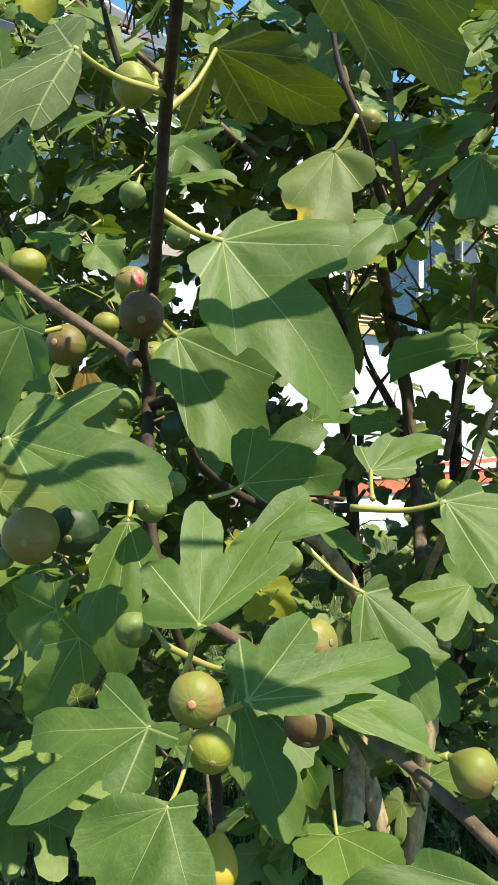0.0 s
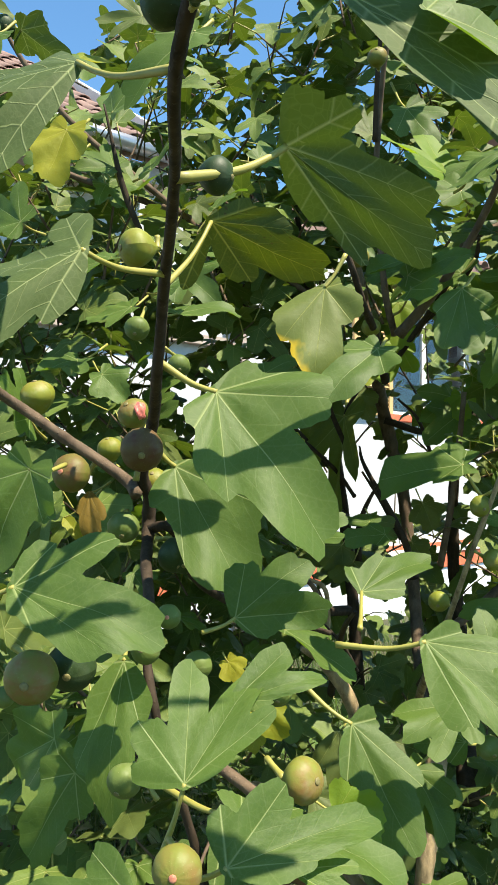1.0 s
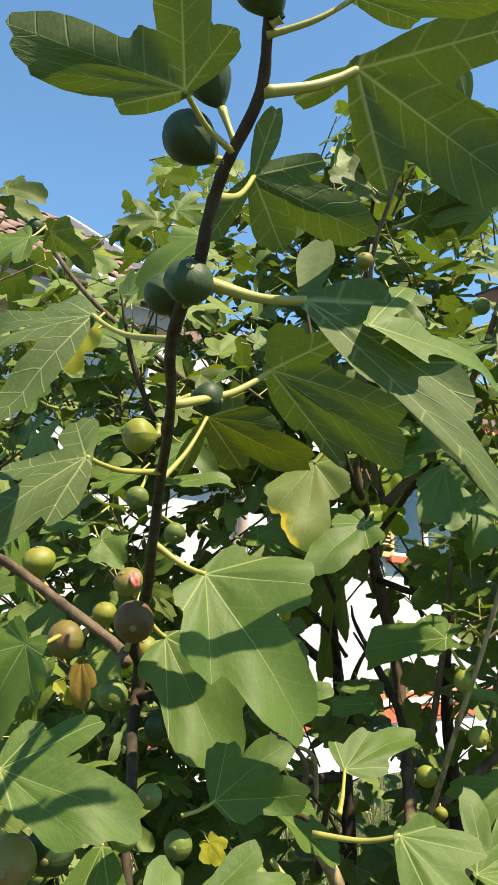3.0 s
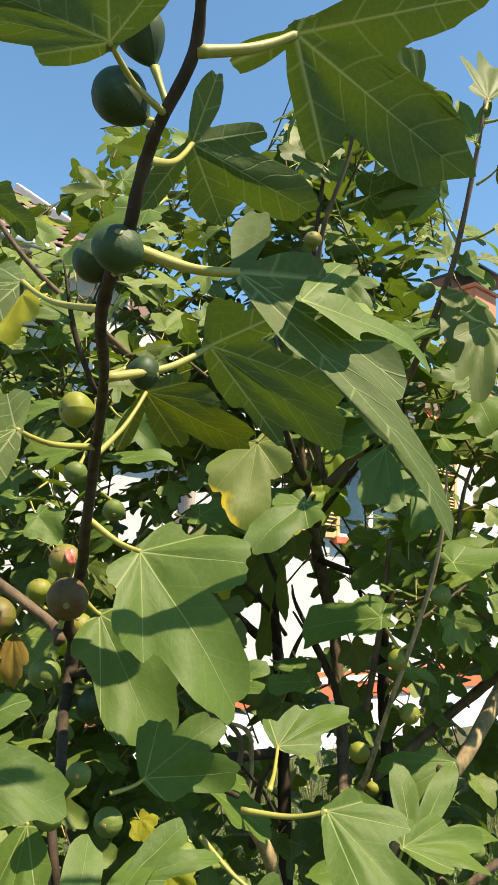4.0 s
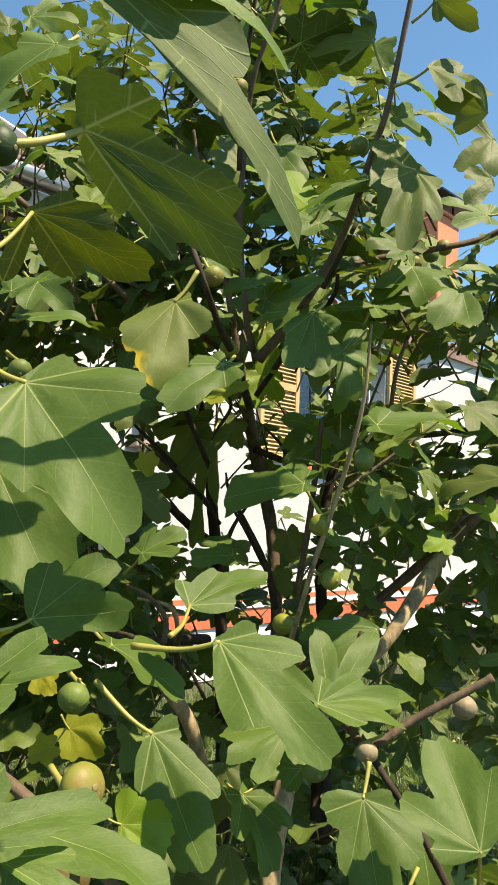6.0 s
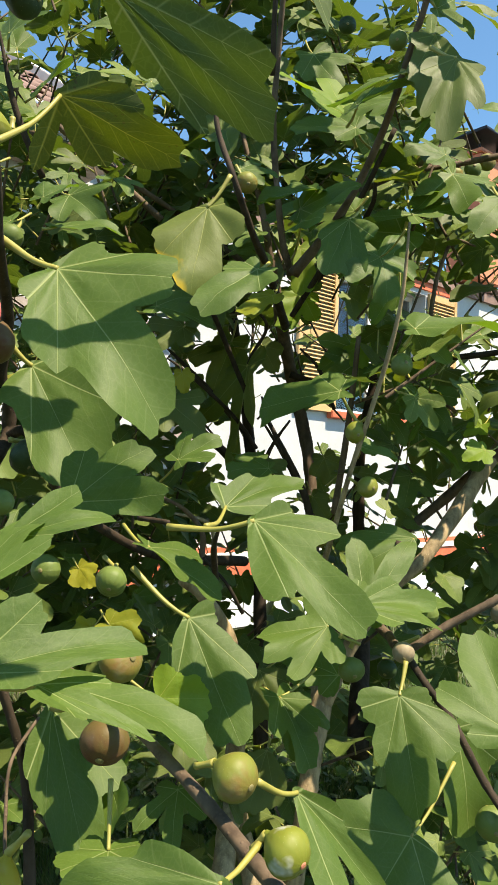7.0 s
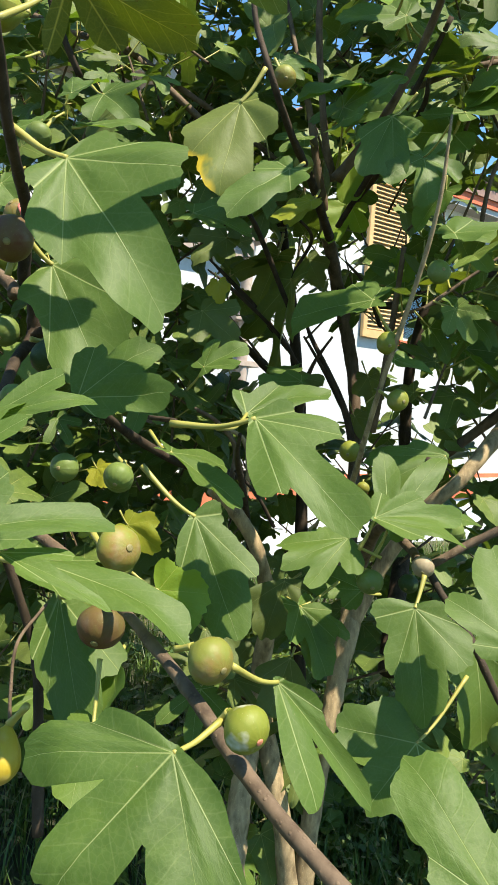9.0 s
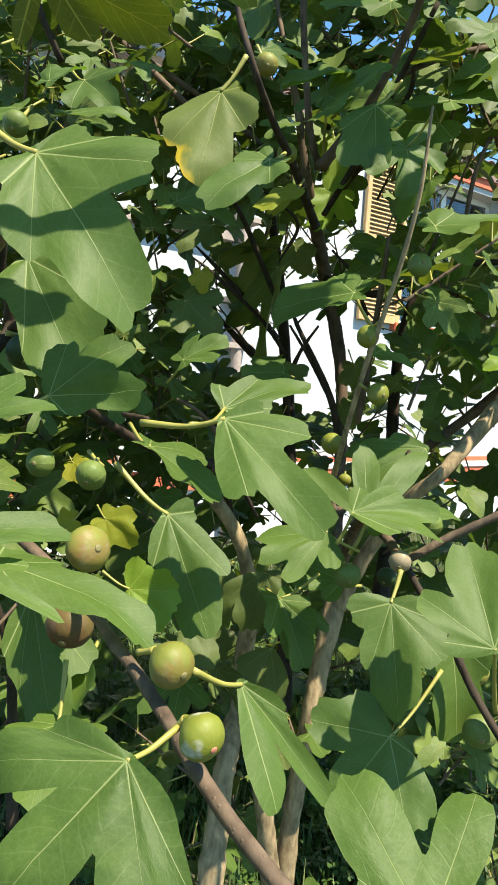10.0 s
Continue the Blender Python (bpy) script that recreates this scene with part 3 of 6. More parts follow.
for n in range(3):
    panel("soffit_board", -7.0, VERGE, -0.4 + 0.132 * n, -0.275 + 0.132 * n, EAVE - 0.24, EAVE - 0.215, OLD_WOOD, house, "weathered boards under the eave")
chimney = thing("chimney", (0, 0, 0), 0, "terracotta rendered chimney with a dark metal cap on the roof", "chimney")
part("shaft", from_bm("shaft", box(3.2, 3.75, -0.3, 0.2, EAVE + 0.06, 5.78, 0.01), CHIMNEY), chimney, HM)
part("collar", from_bm("collar", box(3.17, 3.78, -0.33, 0.23, 5.782, 5.84, 0.01), CHIMNEY), chimney, HM)
for x in (3.26, 3.69):
    for y in (-0.24, 0.14):
        part("cap_leg", from_bm("cap_leg", box(x - 0.012, x + 0.012, y - 0.012, y + 0.012, 5.84, 5.98), BLACK_METAL), chimney, HM)
part("cap", from_bm("cap", box(3.02, 3.93, -0.48, 0.38, 5.98, 6.02, 0.008), BLACK_METAL), chimney, HM, "dark flat metal cap")

# ---- fig trees ----
tree = thing("fig_tree", (0.2, 1.75, 0.0), 0, "leafy fig tree with many stems, green and ripening figs", "fig tree")
# main shoot leaning towards the path
branch(tree, [(0.040, 0.212, 2.120, 0.0026), (0.028, 0.228, 2.080, 0.0032), (0.012, 0.255, 2.024, 0.0034), (0.003, 0.286, 1.985, 0.0042), (-0.018, 0.308, 1.957, 0.0042), (-0.035, 0.335, 1.937, 0.0045), (-0.049, 0.360, 1.899, 0.0048), (-0.075, 0.410, 1.876, 0.0056), (-0.094, 0.470, 1.865, 0.0052), (-0.123, 0.600, 1.852, 0.0057), (-0.178, 0.790, 1.803, 0.0066), (-0.211, 0.895, 1.728, 0.0075), (-0.260, 1.060, 1.657, 0.0088), (-0.292, 1.120, 1.586, 0.0102), (-0.288, 1.150, 1.544, 0.0108), (-0.291, 1.160, 1.489, 0.0108), (-0.268, 1.060, 1.446, 0.0092), (-0.236, 0.960, 1.395, 0.0078), (-0.212, 0.860, 1.343, 0.0062), (-0.189, 0.851, 1.249, 0.0054), (-0.169, 0.888, 1.154, 0.0056), (-0.151, 0.915, 1.062, 0.0062), (-0.141, 0.912, 0.997, 0.0065), (-0.135, 0.909, 0.925, 0.0073), (-0.129, 0.903, 0.823, 0.0080)], BARK_DARK, label="dark brown shoot")
branch(tree, [(-0.518, 1.014, 1.721, 0.0072), (-0.506, 1.095, 1.699, 0.0086), (-0.431, 1.130, 1.643, 0.0089), (-0.328, 1.137, 1.575, 0.0098), (-0.296, 1.099, 1.549, 0.0103)], BARK_BROWN)
branch(tree, [(-0.291, 1.160, 1.489, 0.0091), (-0.242, 1.132, 1.489, 0.0079), (-0.231, 1.327, 1.373, 0.0083), (-0.135, 1.684, 1.250, 0.0104), (0.053, 1.954, 1.214, 0.0134)], BARK_DARK)
branch(tree, [(-0.061, 0.847, 1.189, 0.0055), (0.014, 0.764, 1.174, 0.0055), (0.060, 0.718, 1.157, 0.0060), (0.109, 0.673, 1.134, 0.0063), (0.152, 0.627, 1.112, 0.0068), (0.200, 0.572, 1.092, 0.0067), (0.281, 0.502, 1.059, 0.0069), (0.335, 0.467, 1.025, 0.0070)], BARK_BROWN, label="smooth grey-brown low branch")
branch(tree, [(-0.061, 0.847, 1.189, 0.0072), (-0.166, 0.938, 1.212, 0.0073), (-0.317, 1.074, 1.236, 0.0084)], BARK_BROWN)
# trunks and limbs
branch(tree, [(-0.041, 1.888, 2.585, 0.0038), (-0.013, 1.861, 2.437, 0.0052), (0.030, 1.823, 2.262, 0.0064), (0.076, 1.818, 2.104, 0.0083), (0.113, 1.860, 1.920, 0.0123), (0.134, 2.009, 1.829, 0.0164), (0.169, 2.105, 1.696, 0.0194), (0.208, 2.130, 1.543, 0.0186), (0.229, 2.121, 1.386, 0.0164), (0.238, 2.026, 1.189, 0.0168), (0.241, 1.914, 1.040, 0.0180), (0.254, 1.786, 0.929, 0.0196)], BARK_BROWN, "trunk", label="dark fig stem rising through the crown")
branch(tree, [(0.253, 1.789, 0.970, 0.0232), (0.256, 1.755, 0.917, 0.0261), (0.237, 1.713, 0.800, 0.0224), (0.220, 1.680, 0.676, 0.0208), (0.198, 1.681, 0.468, 0.0224), (0.186, 1.692, 0.236, 0.0254), (0.182, 1.710, 0.079, 0.0300)], BARK_GREY, "trunk", label="pale grey-brown fig trunk")
branch(tree, [(0.257, 1.754, 0.904, 0.0214), (0.322, 1.745, 1.055, 0.0171), (0.400, 1.705, 1.188, 0.0159), (0.477, 1.683, 1.273, 0.0155), (0.576, 1.768, 1.396, 0.0186), (0.696, 1.868, 1.543, 0.0174), (0.920, 2.067, 1.726, 0.0160)], BARK_GREY, "limb", label="stout pale limb")
branch(tree, [(0.292, 1.915, 1.161, 0.0120), (0.490, 1.912, 1.334, 0.0120), (0.620, 1.858, 1.463, 0.0140), (0.718, 1.805, 1.563, 0.0152), (0.876, 1.803, 1.692, 0.0136)], BARK_BROWN, "limb")
branch(tree, [(-0.135, 2.288, 2.621, 0.0072), (-0.099, 2.310, 2.347, 0.0093), (-0.064, 2.328, 2.128, 0.0115), (-0.045, 2.340, 1.982, 0.0144), (-0.008, 2.355, 1.800, 0.0158), (0.032, 2.378, 1.527, 0.0186), (0.056, 2.394, 1.326, 0.0186), (0.078, 2.363, 1.079, 0.0197), (0.095, 2.339, 0.736, 0.0233), (0.106, 2.365, 0.385, 0.0275)], BARK_DARK, "trunk", label="dark slender trunk")
branch(tree, [(0.364, 1.951, 0.728, 0.0291), (0.400, 2.326, 1.098, 0.0211), (0.379, 2.307, 1.343, 0.0176), (0.385, 2.289, 1.589, 0.0158), (0.431, 2.276, 1.802, 0.0141)], BARK_DARK, "trunk", label="dark slender trunk")
branch(tree, [(0.066, 1.715, 0.764, 0.0248), (0.061, 1.608, 0.699, 0.0234), (0.055, 1.530, 0.620, 0.0236), (0.050, 1.500, 0.499, 0.0251), (0.047, 1.477, 0.338, 0.0285)], BARK_GREY, "trunk", label="blotchy pale trunk near the ground")
branch(tree, [(-0.045, 1.480, 1.227, 0.0109), (0.006, 1.504, 1.182, 0.0145), (0.059, 1.545, 1.078, 0.0149), (0.079, 1.598, 0.937, 0.0180), (0.064, 1.643, 0.764, 0.0219), (0.132, 1.613, 0.497, 0.0203), (0.161, 1.643, 0.294, 0.0241)], BARK_GREY, "limb", label="lichen-grey limb")
branch(tree, [(0.438, 1.235, 2.638, 0.0029), (0.425, 1.253, 2.535, 0.0046), (0.394, 1.308, 2.340, 0.0058), (0.371, 1.353, 2.259, 0.0065), (0.327, 1.447, 2.126, 0.0074), (0.258, 1.548, 2.006, 0.0085), (0.160, 1.617, 1.893, 0.0127)], BARK_BROWN, label="upright shoot against the sky")
branch(tree, [(0.183, 1.386, 2.873, 0.0029), (0.182, 1.426, 2.655, 0.0047), (0.128, 1.476, 2.484, 0.0054), (0.114, 1.531, 2.353, 0.0059), (0.107, 1.560, 2.194, 0.0067), (0.130, 1.599, 1.984, 0.0074), (0.154, 1.646, 1.898, 0.0083)], BARK_BROWN)
branch(tree, [(0.137, 1.368, 2.686, 0.0037), (0.109, 1.441, 2.450, 0.0050), (0.103, 1.512, 2.288, 0.0060)], BARK_DARK)
branch(tree, [(0.838, 1.812, 2.339, 0.0074), (0.724, 1.839, 2.282, 0.0080), (0.551, 1.821, 2.235, 0.0074), (0.422, 1.774, 2.192, 0.0066), (0.310, 1.684, 2.110, 0.0068)], BARK_BROWN)
branch(tree, [(0.357, 1.230, 1.876, 0.0021), (0.349, 1.254, 1.742, 0.0036), (0.321, 1.298, 1.607, 0.0042), (0.283, 1.364, 1.465, 0.0049), (0.247, 1.475, 1.296, 0.0057), (0.223, 1.601, 1.163, 0.0086), (0.210, 1.781, 1.013, 0.0100)], BARK_GREY, label="thin fruiting twig")
branch(tree, [(0.315, 1.695, 1.772, 0.0055), (0.299, 1.732, 1.568, 0.0076), (0.277, 1.821, 1.356, 0.0085)], BARK_BROWN)
branch(tree, [(-0.027, 1.414, 2.304, 0.0032), (-0.006, 1.393, 2.187, 0.0048), (0.009, 1.380, 2.100, 0.0055), (0.048, 1.360, 1.991, 0.0064), (0.075, 1.446, 1.930, 0.0072), (0.108, 1.572, 1.881, 0.0087), (0.142, 1.809, 1.814, 0.0109)], BARK_DARK)
branch(tree, [(-0.794, 1.909, 2.443, 0.0083), (-0.608, 1.928, 2.374, 0.0092), (-0.391, 1.849, 2.269, 0.0087), (-0.272, 1.861, 2.194, 0.0079), (-0.154, 1.924, 2.134, 0.0071), (0.049, 1.995, 2.006, 0.0083)], BARK_BROWN)
branch(tree, [(0.584, 1.273, 1.277, 0.0069), (0.518, 1.281, 1.237, 0.0070), (0.450, 1.288, 1.196, 0.0071), (0.374, 1.283, 1.150, 0.0072), (0.353, 1.382, 1.158, 0.0088), (0.301, 1.527, 1.170, 0.0103), (0.260, 1.732, 1.012, 0.0145)], BARK_BROWN)
branch(tree, [(0.374, 1.283, 1.150, 0.0062), (0.398, 1.253, 1.112, 0.0061), (0.447, 1.235, 1.047, 0.0064), (0.497, 1.216, 0.958, 0.0063), (0.550, 1.188, 0.885, 0.0062)], BARK_DARK)
branch(tree, [(0.380, 1.409, 1.324, 0.0068), (0.357, 1.421, 1.258, 0.0069), (0.308, 1.431, 1.220, 0.0064), (0.253, 1.522, 1.201, 0.0069)], BARK_DARK, label="dark cut twig")
branch(tree, [(0.016, 0.933, 1.374, 0.0033), (-0.032, 0.980, 1.375, 0.0034)], BARK_DARK)
branch(tree, [(0.055, 1.207, 1.352, 0.0028), (0.037, 1.303, 1.304, 0.0050), (0.024, 1.497, 1.211, 0.0069), (0.009, 1.739, 1.056, 0.0094)], BARK_DARK)
branch(tree, [(-0.865, 1.651, 2.795, 0.0019), (-0.755, 1.692, 2.602, 0.0069), (-0.631, 1.729, 2.454, 0.0073), (-0.415, 1.782, 2.280, 0.0083), (-0.185, 1.839, 2.091, 0.0092)], BARK_BROWN)
branch(tree, [(-0.476, 1.455, 2.375, 0.0019), (-0.438, 1.485, 2.196, 0.0068), (-0.399, 1.557, 2.081, 0.0071)], BARK_DARK)
branch(tree, [(0.157, 1.857, 1.852, 0.0070), (0.235, 1.753, 1.959, 0.0074), (0.306, 1.647, 2.077, 0.0062), (0.373, 1.590, 2.213, 0.0053)], BARK_DARK)
branch(tree, [(0.155, 2.067, 1.732, 0.0101), (0.300, 2.076, 1.697, 0.0096), (0.468, 2.029, 1.768, 0.0088), (0.644, 1.986, 1.783, 0.0080), (0.842, 1.992, 1.820, 0.0075)], BARK_DARK)
branch(tree, [(-0.156, 2.109, 1.645, 0.0025), (-0.129, 2.164, 1.600, 0.0067), (-0.053, 2.274, 1.521, 0.0141), (0.049, 2.385, 1.436, 0.0147)], BARK_DARK)
branch(tree, [(-0.217, 2.043, 1.815, 0.0024), (-0.085, 2.059, 1.692, 0.0080), (0.024, 2.173, 1.572, 0.0093)], BARK_DARK)
branch(tree, [(0.082, 1.969, 1.656, 0.0023), (0.099, 1.974, 1.596, 0.0054), (0.197, 1.992, 1.416, 0.0092), (0.231, 2.003, 1.295, 0.0107)], BARK_DARK)
# leaves of the near shoots
leaf(tree, (-0.132, 0.896, 1.691), (44.4, 45.4, -26.0), 0.245, ((0.0, 1.0, 0.2), (47.0, 0.63, 0.17), (72.0, 0.29, 0.145), (-29.0, 0.62, 0.15), (-58.0, 0.28, 0.1)), GREEN, 1.0, 0.1, 0.08, stem=(-0.215, 0.912, 1.735), label="large leaf mottled with shade")
leaf(tree, (-0.229, 1.085, 1.594), (39.7, 49.0, -35.6), 0.224, ((0.0, 1.0, 0.25), (-21.0, 0.39, 0.194), (33.0, 0.74, 0.233)), GREEN, 1.0, 0.1, 0.08, stem=(-0.265, 1.057, 1.636))
leaf(tree, (-0.324, 0.715, 1.46), (44.0, 10.5, -10.6), 0.171, ((0.0, 1.0, 0.213), (46.0, 0.7, 0.136), (81.0, 0.4, 0.129), (-15.0, 0.81, 0.143), (-39.0, 0.26, 0.089)), GREEN, 1.0, 0.1, 0.08, stem=(-0.401, 0.733, 1.443))
leaf(tree, (-0.102, 0.567, 1.323), (34.9, -47.2, 46.5), 0.116, ((0.0, 1.0, 0.149), (32.0, 0.95, 0.146), (72.0, 0.57, 0.138), (107.0, 0.42, 0.092), (-20.0, 0.87, 0.092)), GREEN, 1.0, 0.1, 0.08, stem=(-0.120, 0.564, 1.265))
leaf(tree, (-0.056, 0.506, 1.288), (49.8, -15.5, 20.3), 0.131, ((0.0, 1.0, 0.131), (32.0, 0.56, 0.14), (78.0, 0.32, 0.097), (-14.0, 0.53, 0.097)), GREEN, 1.0, 0.1, 0.08, stem=(-0.110, 0.529, 1.262))
leaf(tree, (-0.117, 0.462, 1.285), (-39.7, 29.1, -157.5), 0.099, ((0.0, 1.0, 0.159), (-33.0, 0.89, 0.156), (-74.0, 0.48, 0.134), (39.0, 0.45, 0.156), (125.0, 0.24, 0.089)), GREEN, 1.0, 0.1, 0.08, stem=(-0.104, 0.523, 1.258))
leaf(tree, (-0.097, 0.428, 1.251), (-19.7, 41.3, -118.5), 0.067, ((0.0, 1.0, 0.287), (-42.0, 0.9, 0.276), (120.0, 0.29, 0.123), (45.0, 0.83, 0.281), (-57.0, 0.62, 0.174)), GREEN, 1.0, 0.1, 0.08, stem=(-0.097, 0.509, 1.252))
leaf(tree, (-0.225, 0.802, 1.362), (6.9, 62.0, -88.9), 0.165, ((0.0, 1.0, 0.167), (22.0, 0.52, 0.091), (-18.0, 0.78, 0.099)), GREEN, 1.0, 0.1, 0.08, stem=(-0.234, 0.854, 1.397))
leaf(tree, (0.131, 0.851, 1.385), (42.8, 35.1, -31.8), 0.183, ((0.0, 1.0, 0.144), (38.0, 0.54, 0.112), (-21.0, 0.6, 0.147), (64.0, 0.26, 0.088)), GREEN, 1.0, 0.1, 0.08, stem=(0.024, 0.879, 1.372))
leaf(tree, (0.045, 0.952, 1.25), (31.7, 54.3, -39.5), 0.173, ((0.0, 1.0, 0.175), (80.0, 0.21, 0.11), (-32.0, 0.25, 0.076), (24.0, 0.64, 0.11)), GREEN, 1.0, 0.1, 0.08, stem=(-0.036, 0.970, 1.310))
leaf(tree, (-0.072, 0.715, 1.230), (11.2, 12.9, -2.0), 0.179, "narrow", GREEN, 0.60, 0.12, 0.1, stem=(-0.185, 0.805, 1.222))
leaf(tree, (0.353, 1.188, 1.099), (10.7, 58.9, -77.6), 0.171, ((0.0, 1.0, 0.22), (-75.0, 0.4, 0.154), (-20.0, 0.65, 0.154), (38.0, 0.67, 0.205), (67.0, 0.29, 0.143)), GREEN, 1.0, 0.1, 0.08, stem=(0.367, 1.221, 1.145))
leaf(tree, (0.463, 1.277, 1.026), (22.0, 72.2, -59.2), 0.171, "narrow", GREEN, 0.97, 0.12, 0.1)
leaf(tree, (0.362, 1.102, 0.922), (18.2, 50.8, -67.0), 0.13, ((0.0, 1.0, 0.355), (-109.0, 0.93, 0.266), (-137.0, 0.64, 0.241), (-49.0, 0.91, 0.285)), GREEN, 1.0, 0.1, 0.08, stem=(0.438, 1.176, 1.005))
leaf(tree, (0.476, 0.986, 1.11), (-25.5, -56.0, 113.1), 0.152, ((0.0, 1.0, 0.266), (45.0, 0.75, 0.149), (-29.0, 0.69, 0.209), (76.0, 0.41, 0.116)), GREEN, 1.0, 0.1, 0.08, stem=(0.515, 1.137, 0.965))
leaf(tree, (0.13, 0.541, 1.137), (-29.9, 37.6, -133.3), 0.122, ((0.0, 1.0, 0.254), (-51.0, 0.98, 0.184), (56.0, 1.01, 0.255), (72.0, 0.53, 0.136), (-68.0, 0.56, 0.122)), GREEN, 1.0, 0.1, 0.08, stem=(0.157, 0.588, 1.145))
leaf(tree, (0.188, 0.723, 1.131), (47.5, 41.6, -10.8), 0.145, ((0.0, 1.0, 0.079), (-27.0, 0.82, 0.129), (17.0, 0.35, 0.068)), GREEN, 1.0, 0.3, 0.08, stem=(0.151, 0.664, 1.163))
leaf(tree, (0.336, 0.376, 1.164), (-29.7, -35.5, 134.5), 0.083, ((0.0, 1.0, 0.244), (-56.0, 0.9, 0.179), (28.0, 0.46, 0.162)), GREEN, 1.0, 0.1, 0.08, stem=(0.349, 0.376, 1.138))
leaf(tree, (0.161, 1.351, 1.039), (-4.4, 40.5, -42.0), 0.128, "mid", GREEN, 0.97, 0.12, 0.1, stem=(0.228, 1.413, 1.078))
leaf(tree, (0.001, 1.32, 1.931), (-14.2, 68.1, -105.3), 0.19, ((0.0, 1.0, 0.232), (-28.0, 0.7, 0.237), (41.0, 0.46, 0.213), (108.0, 0.17, 0.13)), TURNING, 1.0, 0.05, 0.08, stem=(0.040, 1.331, 1.996), label="green leaf yellowing at its tip")
leaf(tree, (0.097, 1.300, 1.811), (-30.7, 33.8, -136.7), 0.148, "narrow", GREEN, 0.98, 0.12, 0.1, stem=(0.116, 1.352, 1.838))
leaf(tree, (0.119, 1.503, 1.815), (-19.2, 32.8, -135.9), 0.101, "narrow", YELLOW, 1.00, 0.12, 0.1, stem=(0.128, 1.603, 1.864), label="small yellow leaf")
leaf(tree, (-0.028, 0.702, 1.927), (-38.7, 18.1, 43.1), 0.237, ((0.0, 1.0, 0.129), (-106.0, 0.27, 0.089), (-64.0, 0.35, 0.094), (-15.0, 0.82, 0.089), (16.0, 0.76, 0.055)), UNDER, 1.0, 0.1, 0.08, stem=(-0.12, 0.59, 1.853), label="leaf seen from its ribbed underside")
leaf(tree, (-0.142, 0.903, 1.92), (-50.6, 19.9, 22.7), 0.174, ((0.0, 1.0, 0.195), (-21.0, 0.61, 0.145), (-44.0, 0.35, 0.091), (33.0, 0.58, 0.145), (89.0, 0.6, 0.083)), SPOTTED, 1.0, 0.1, 0.08, stem=(-0.178, 0.79, 1.805), label="yellow-green leaf with brown spots")
leaf(tree, (0.031, 0.383, 1.879), (58.9, 42.7, -16.1), 0.233, ((0.0, 1.0, 0.062), (13.0, 0.64, 0.091), (128.0, 0.3, 0.063), (43.0, 0.27, 0.088)), UNDER, 1.0, 0.1, 0.08, stem=(-0.055, 0.37, 1.893), label="long leaf seen from its dull underside")
leaf(tree, (0.077, 0.36, 1.85), (52.5, 6.1, 23.8), 0.122, ((0.0, 1.0, 0.1), (57.0, 0.64, 0.096), (-28.0, 0.39, 0.064)), GREEN, 1.0, 0.1, 0.08, label="pale sunlit leaf lobe")
leaf(tree, (0.067, 0.313, 2.021), (-41.5, 7.3, 42.8), 0.19, ((0.0, 1.0, 0.167), (123.0, 0.25, 0.052), (36.0, 0.49, 0.08), (-43.0, 0.73, 0.111)), UNDER, 1.0, 0.1, 0.08, stem=(0.004, 0.285, 1.985))
leaf(tree, (-0.024, 0.462, 2.035), (-53.7, 2.9, 44.7), 0.137, ((0.0, 1.0, 0.173), (-93.0, 0.44, 0.114), (36.0, 0.6, 0.15), (106.0, 0.52, 0.1), (-34.0, 0.57, 0.072)), UNDER, 1.0, 0.1, 0.08, stem=(-0.033, 0.333, 1.938))
leaf(tree, (-0.031, 0.218, 1.937), (47.1, -15.9, -165.7), 0.097, ((0.0, 1.0, 0.158), (-11.0, 0.88, 0.1), (-29.0, 0.35, 0.073), (72.0, 0.59, 0.166), (114.0, 0.43, 0.1)), UNDER, 1.0, 0.1, 0.08, stem=(-0.018, 0.307, 1.957))
leaf(tree, (-0.189, 0.524, 1.928), (-51.8, 15.2, -161.2), 0.142, ((0.0, 1.0, 0.166), (-76.0, 0.88, 0.139), (-40.0, 0.93, 0.161), (40.0, 0.99, 0.139)), UNDER, 1.0, -0.4, 0.08, stem=(-0.085, 0.44, 1.87))
leaf(tree, (-0.229, 0.649, 1.809), (-40.5, 38.2, -137.0), 0.176, ((0.0, 1.0, 0.144), (-120.0, 0.57, 0.137), (-56.0, 0.63, 0.199), (19.0, 0.49, 0.082)), UNDER, 1.0, -0.35, 0.08, stem=(-0.17, 0.76, 1.812))
leaf(tree, (0.174, 1.476, 1.962), (46.0, -18.9, -36.7), 0.143, "mid", GREEN, 0.99, 0.12, 0.1, stem=(0.151, 1.776, 1.969))
leaf(tree, (0.255, 1.352, 1.601), (-37.6, 5.6, 160.8), 0.167, "narrow", GREEN, 1.02, 0.12, 0.1, stem=(0.296, 1.371, 1.537))
leaf(tree, (-0.107, 0.908, 1.395), (64.8, -8.4, -2.4), 0.128, ((0.0, 1.0, 0.171), (33.0, 0.97, 0.199), (76.0, 0.6, 0.199)), GREEN, 1.0, 0.1, 0.08, stem=(-0.147, 0.884, 1.380))
leaf(tree, (-0.373, 0.865, 1.588), (-71.8, 62.7, -179.5), 0.147, "narrow", GREEN, 1.06, 0.12, 0.1, stem=(-0.364, 0.967, 1.595))
leaf(tree, (-0.115, 0.902, 1.141), (26.9, 47.8, -52.0), 0.184, ((0.0, 1.0, 0.181), (-15.0, 0.62, 0.111), (25.0, 0.73, 0.125), (-30.0, 0.24, 0.089)), GREEN, 1.0, 0.1, 0.08, stem=(-0.051, 0.812, 1.188))
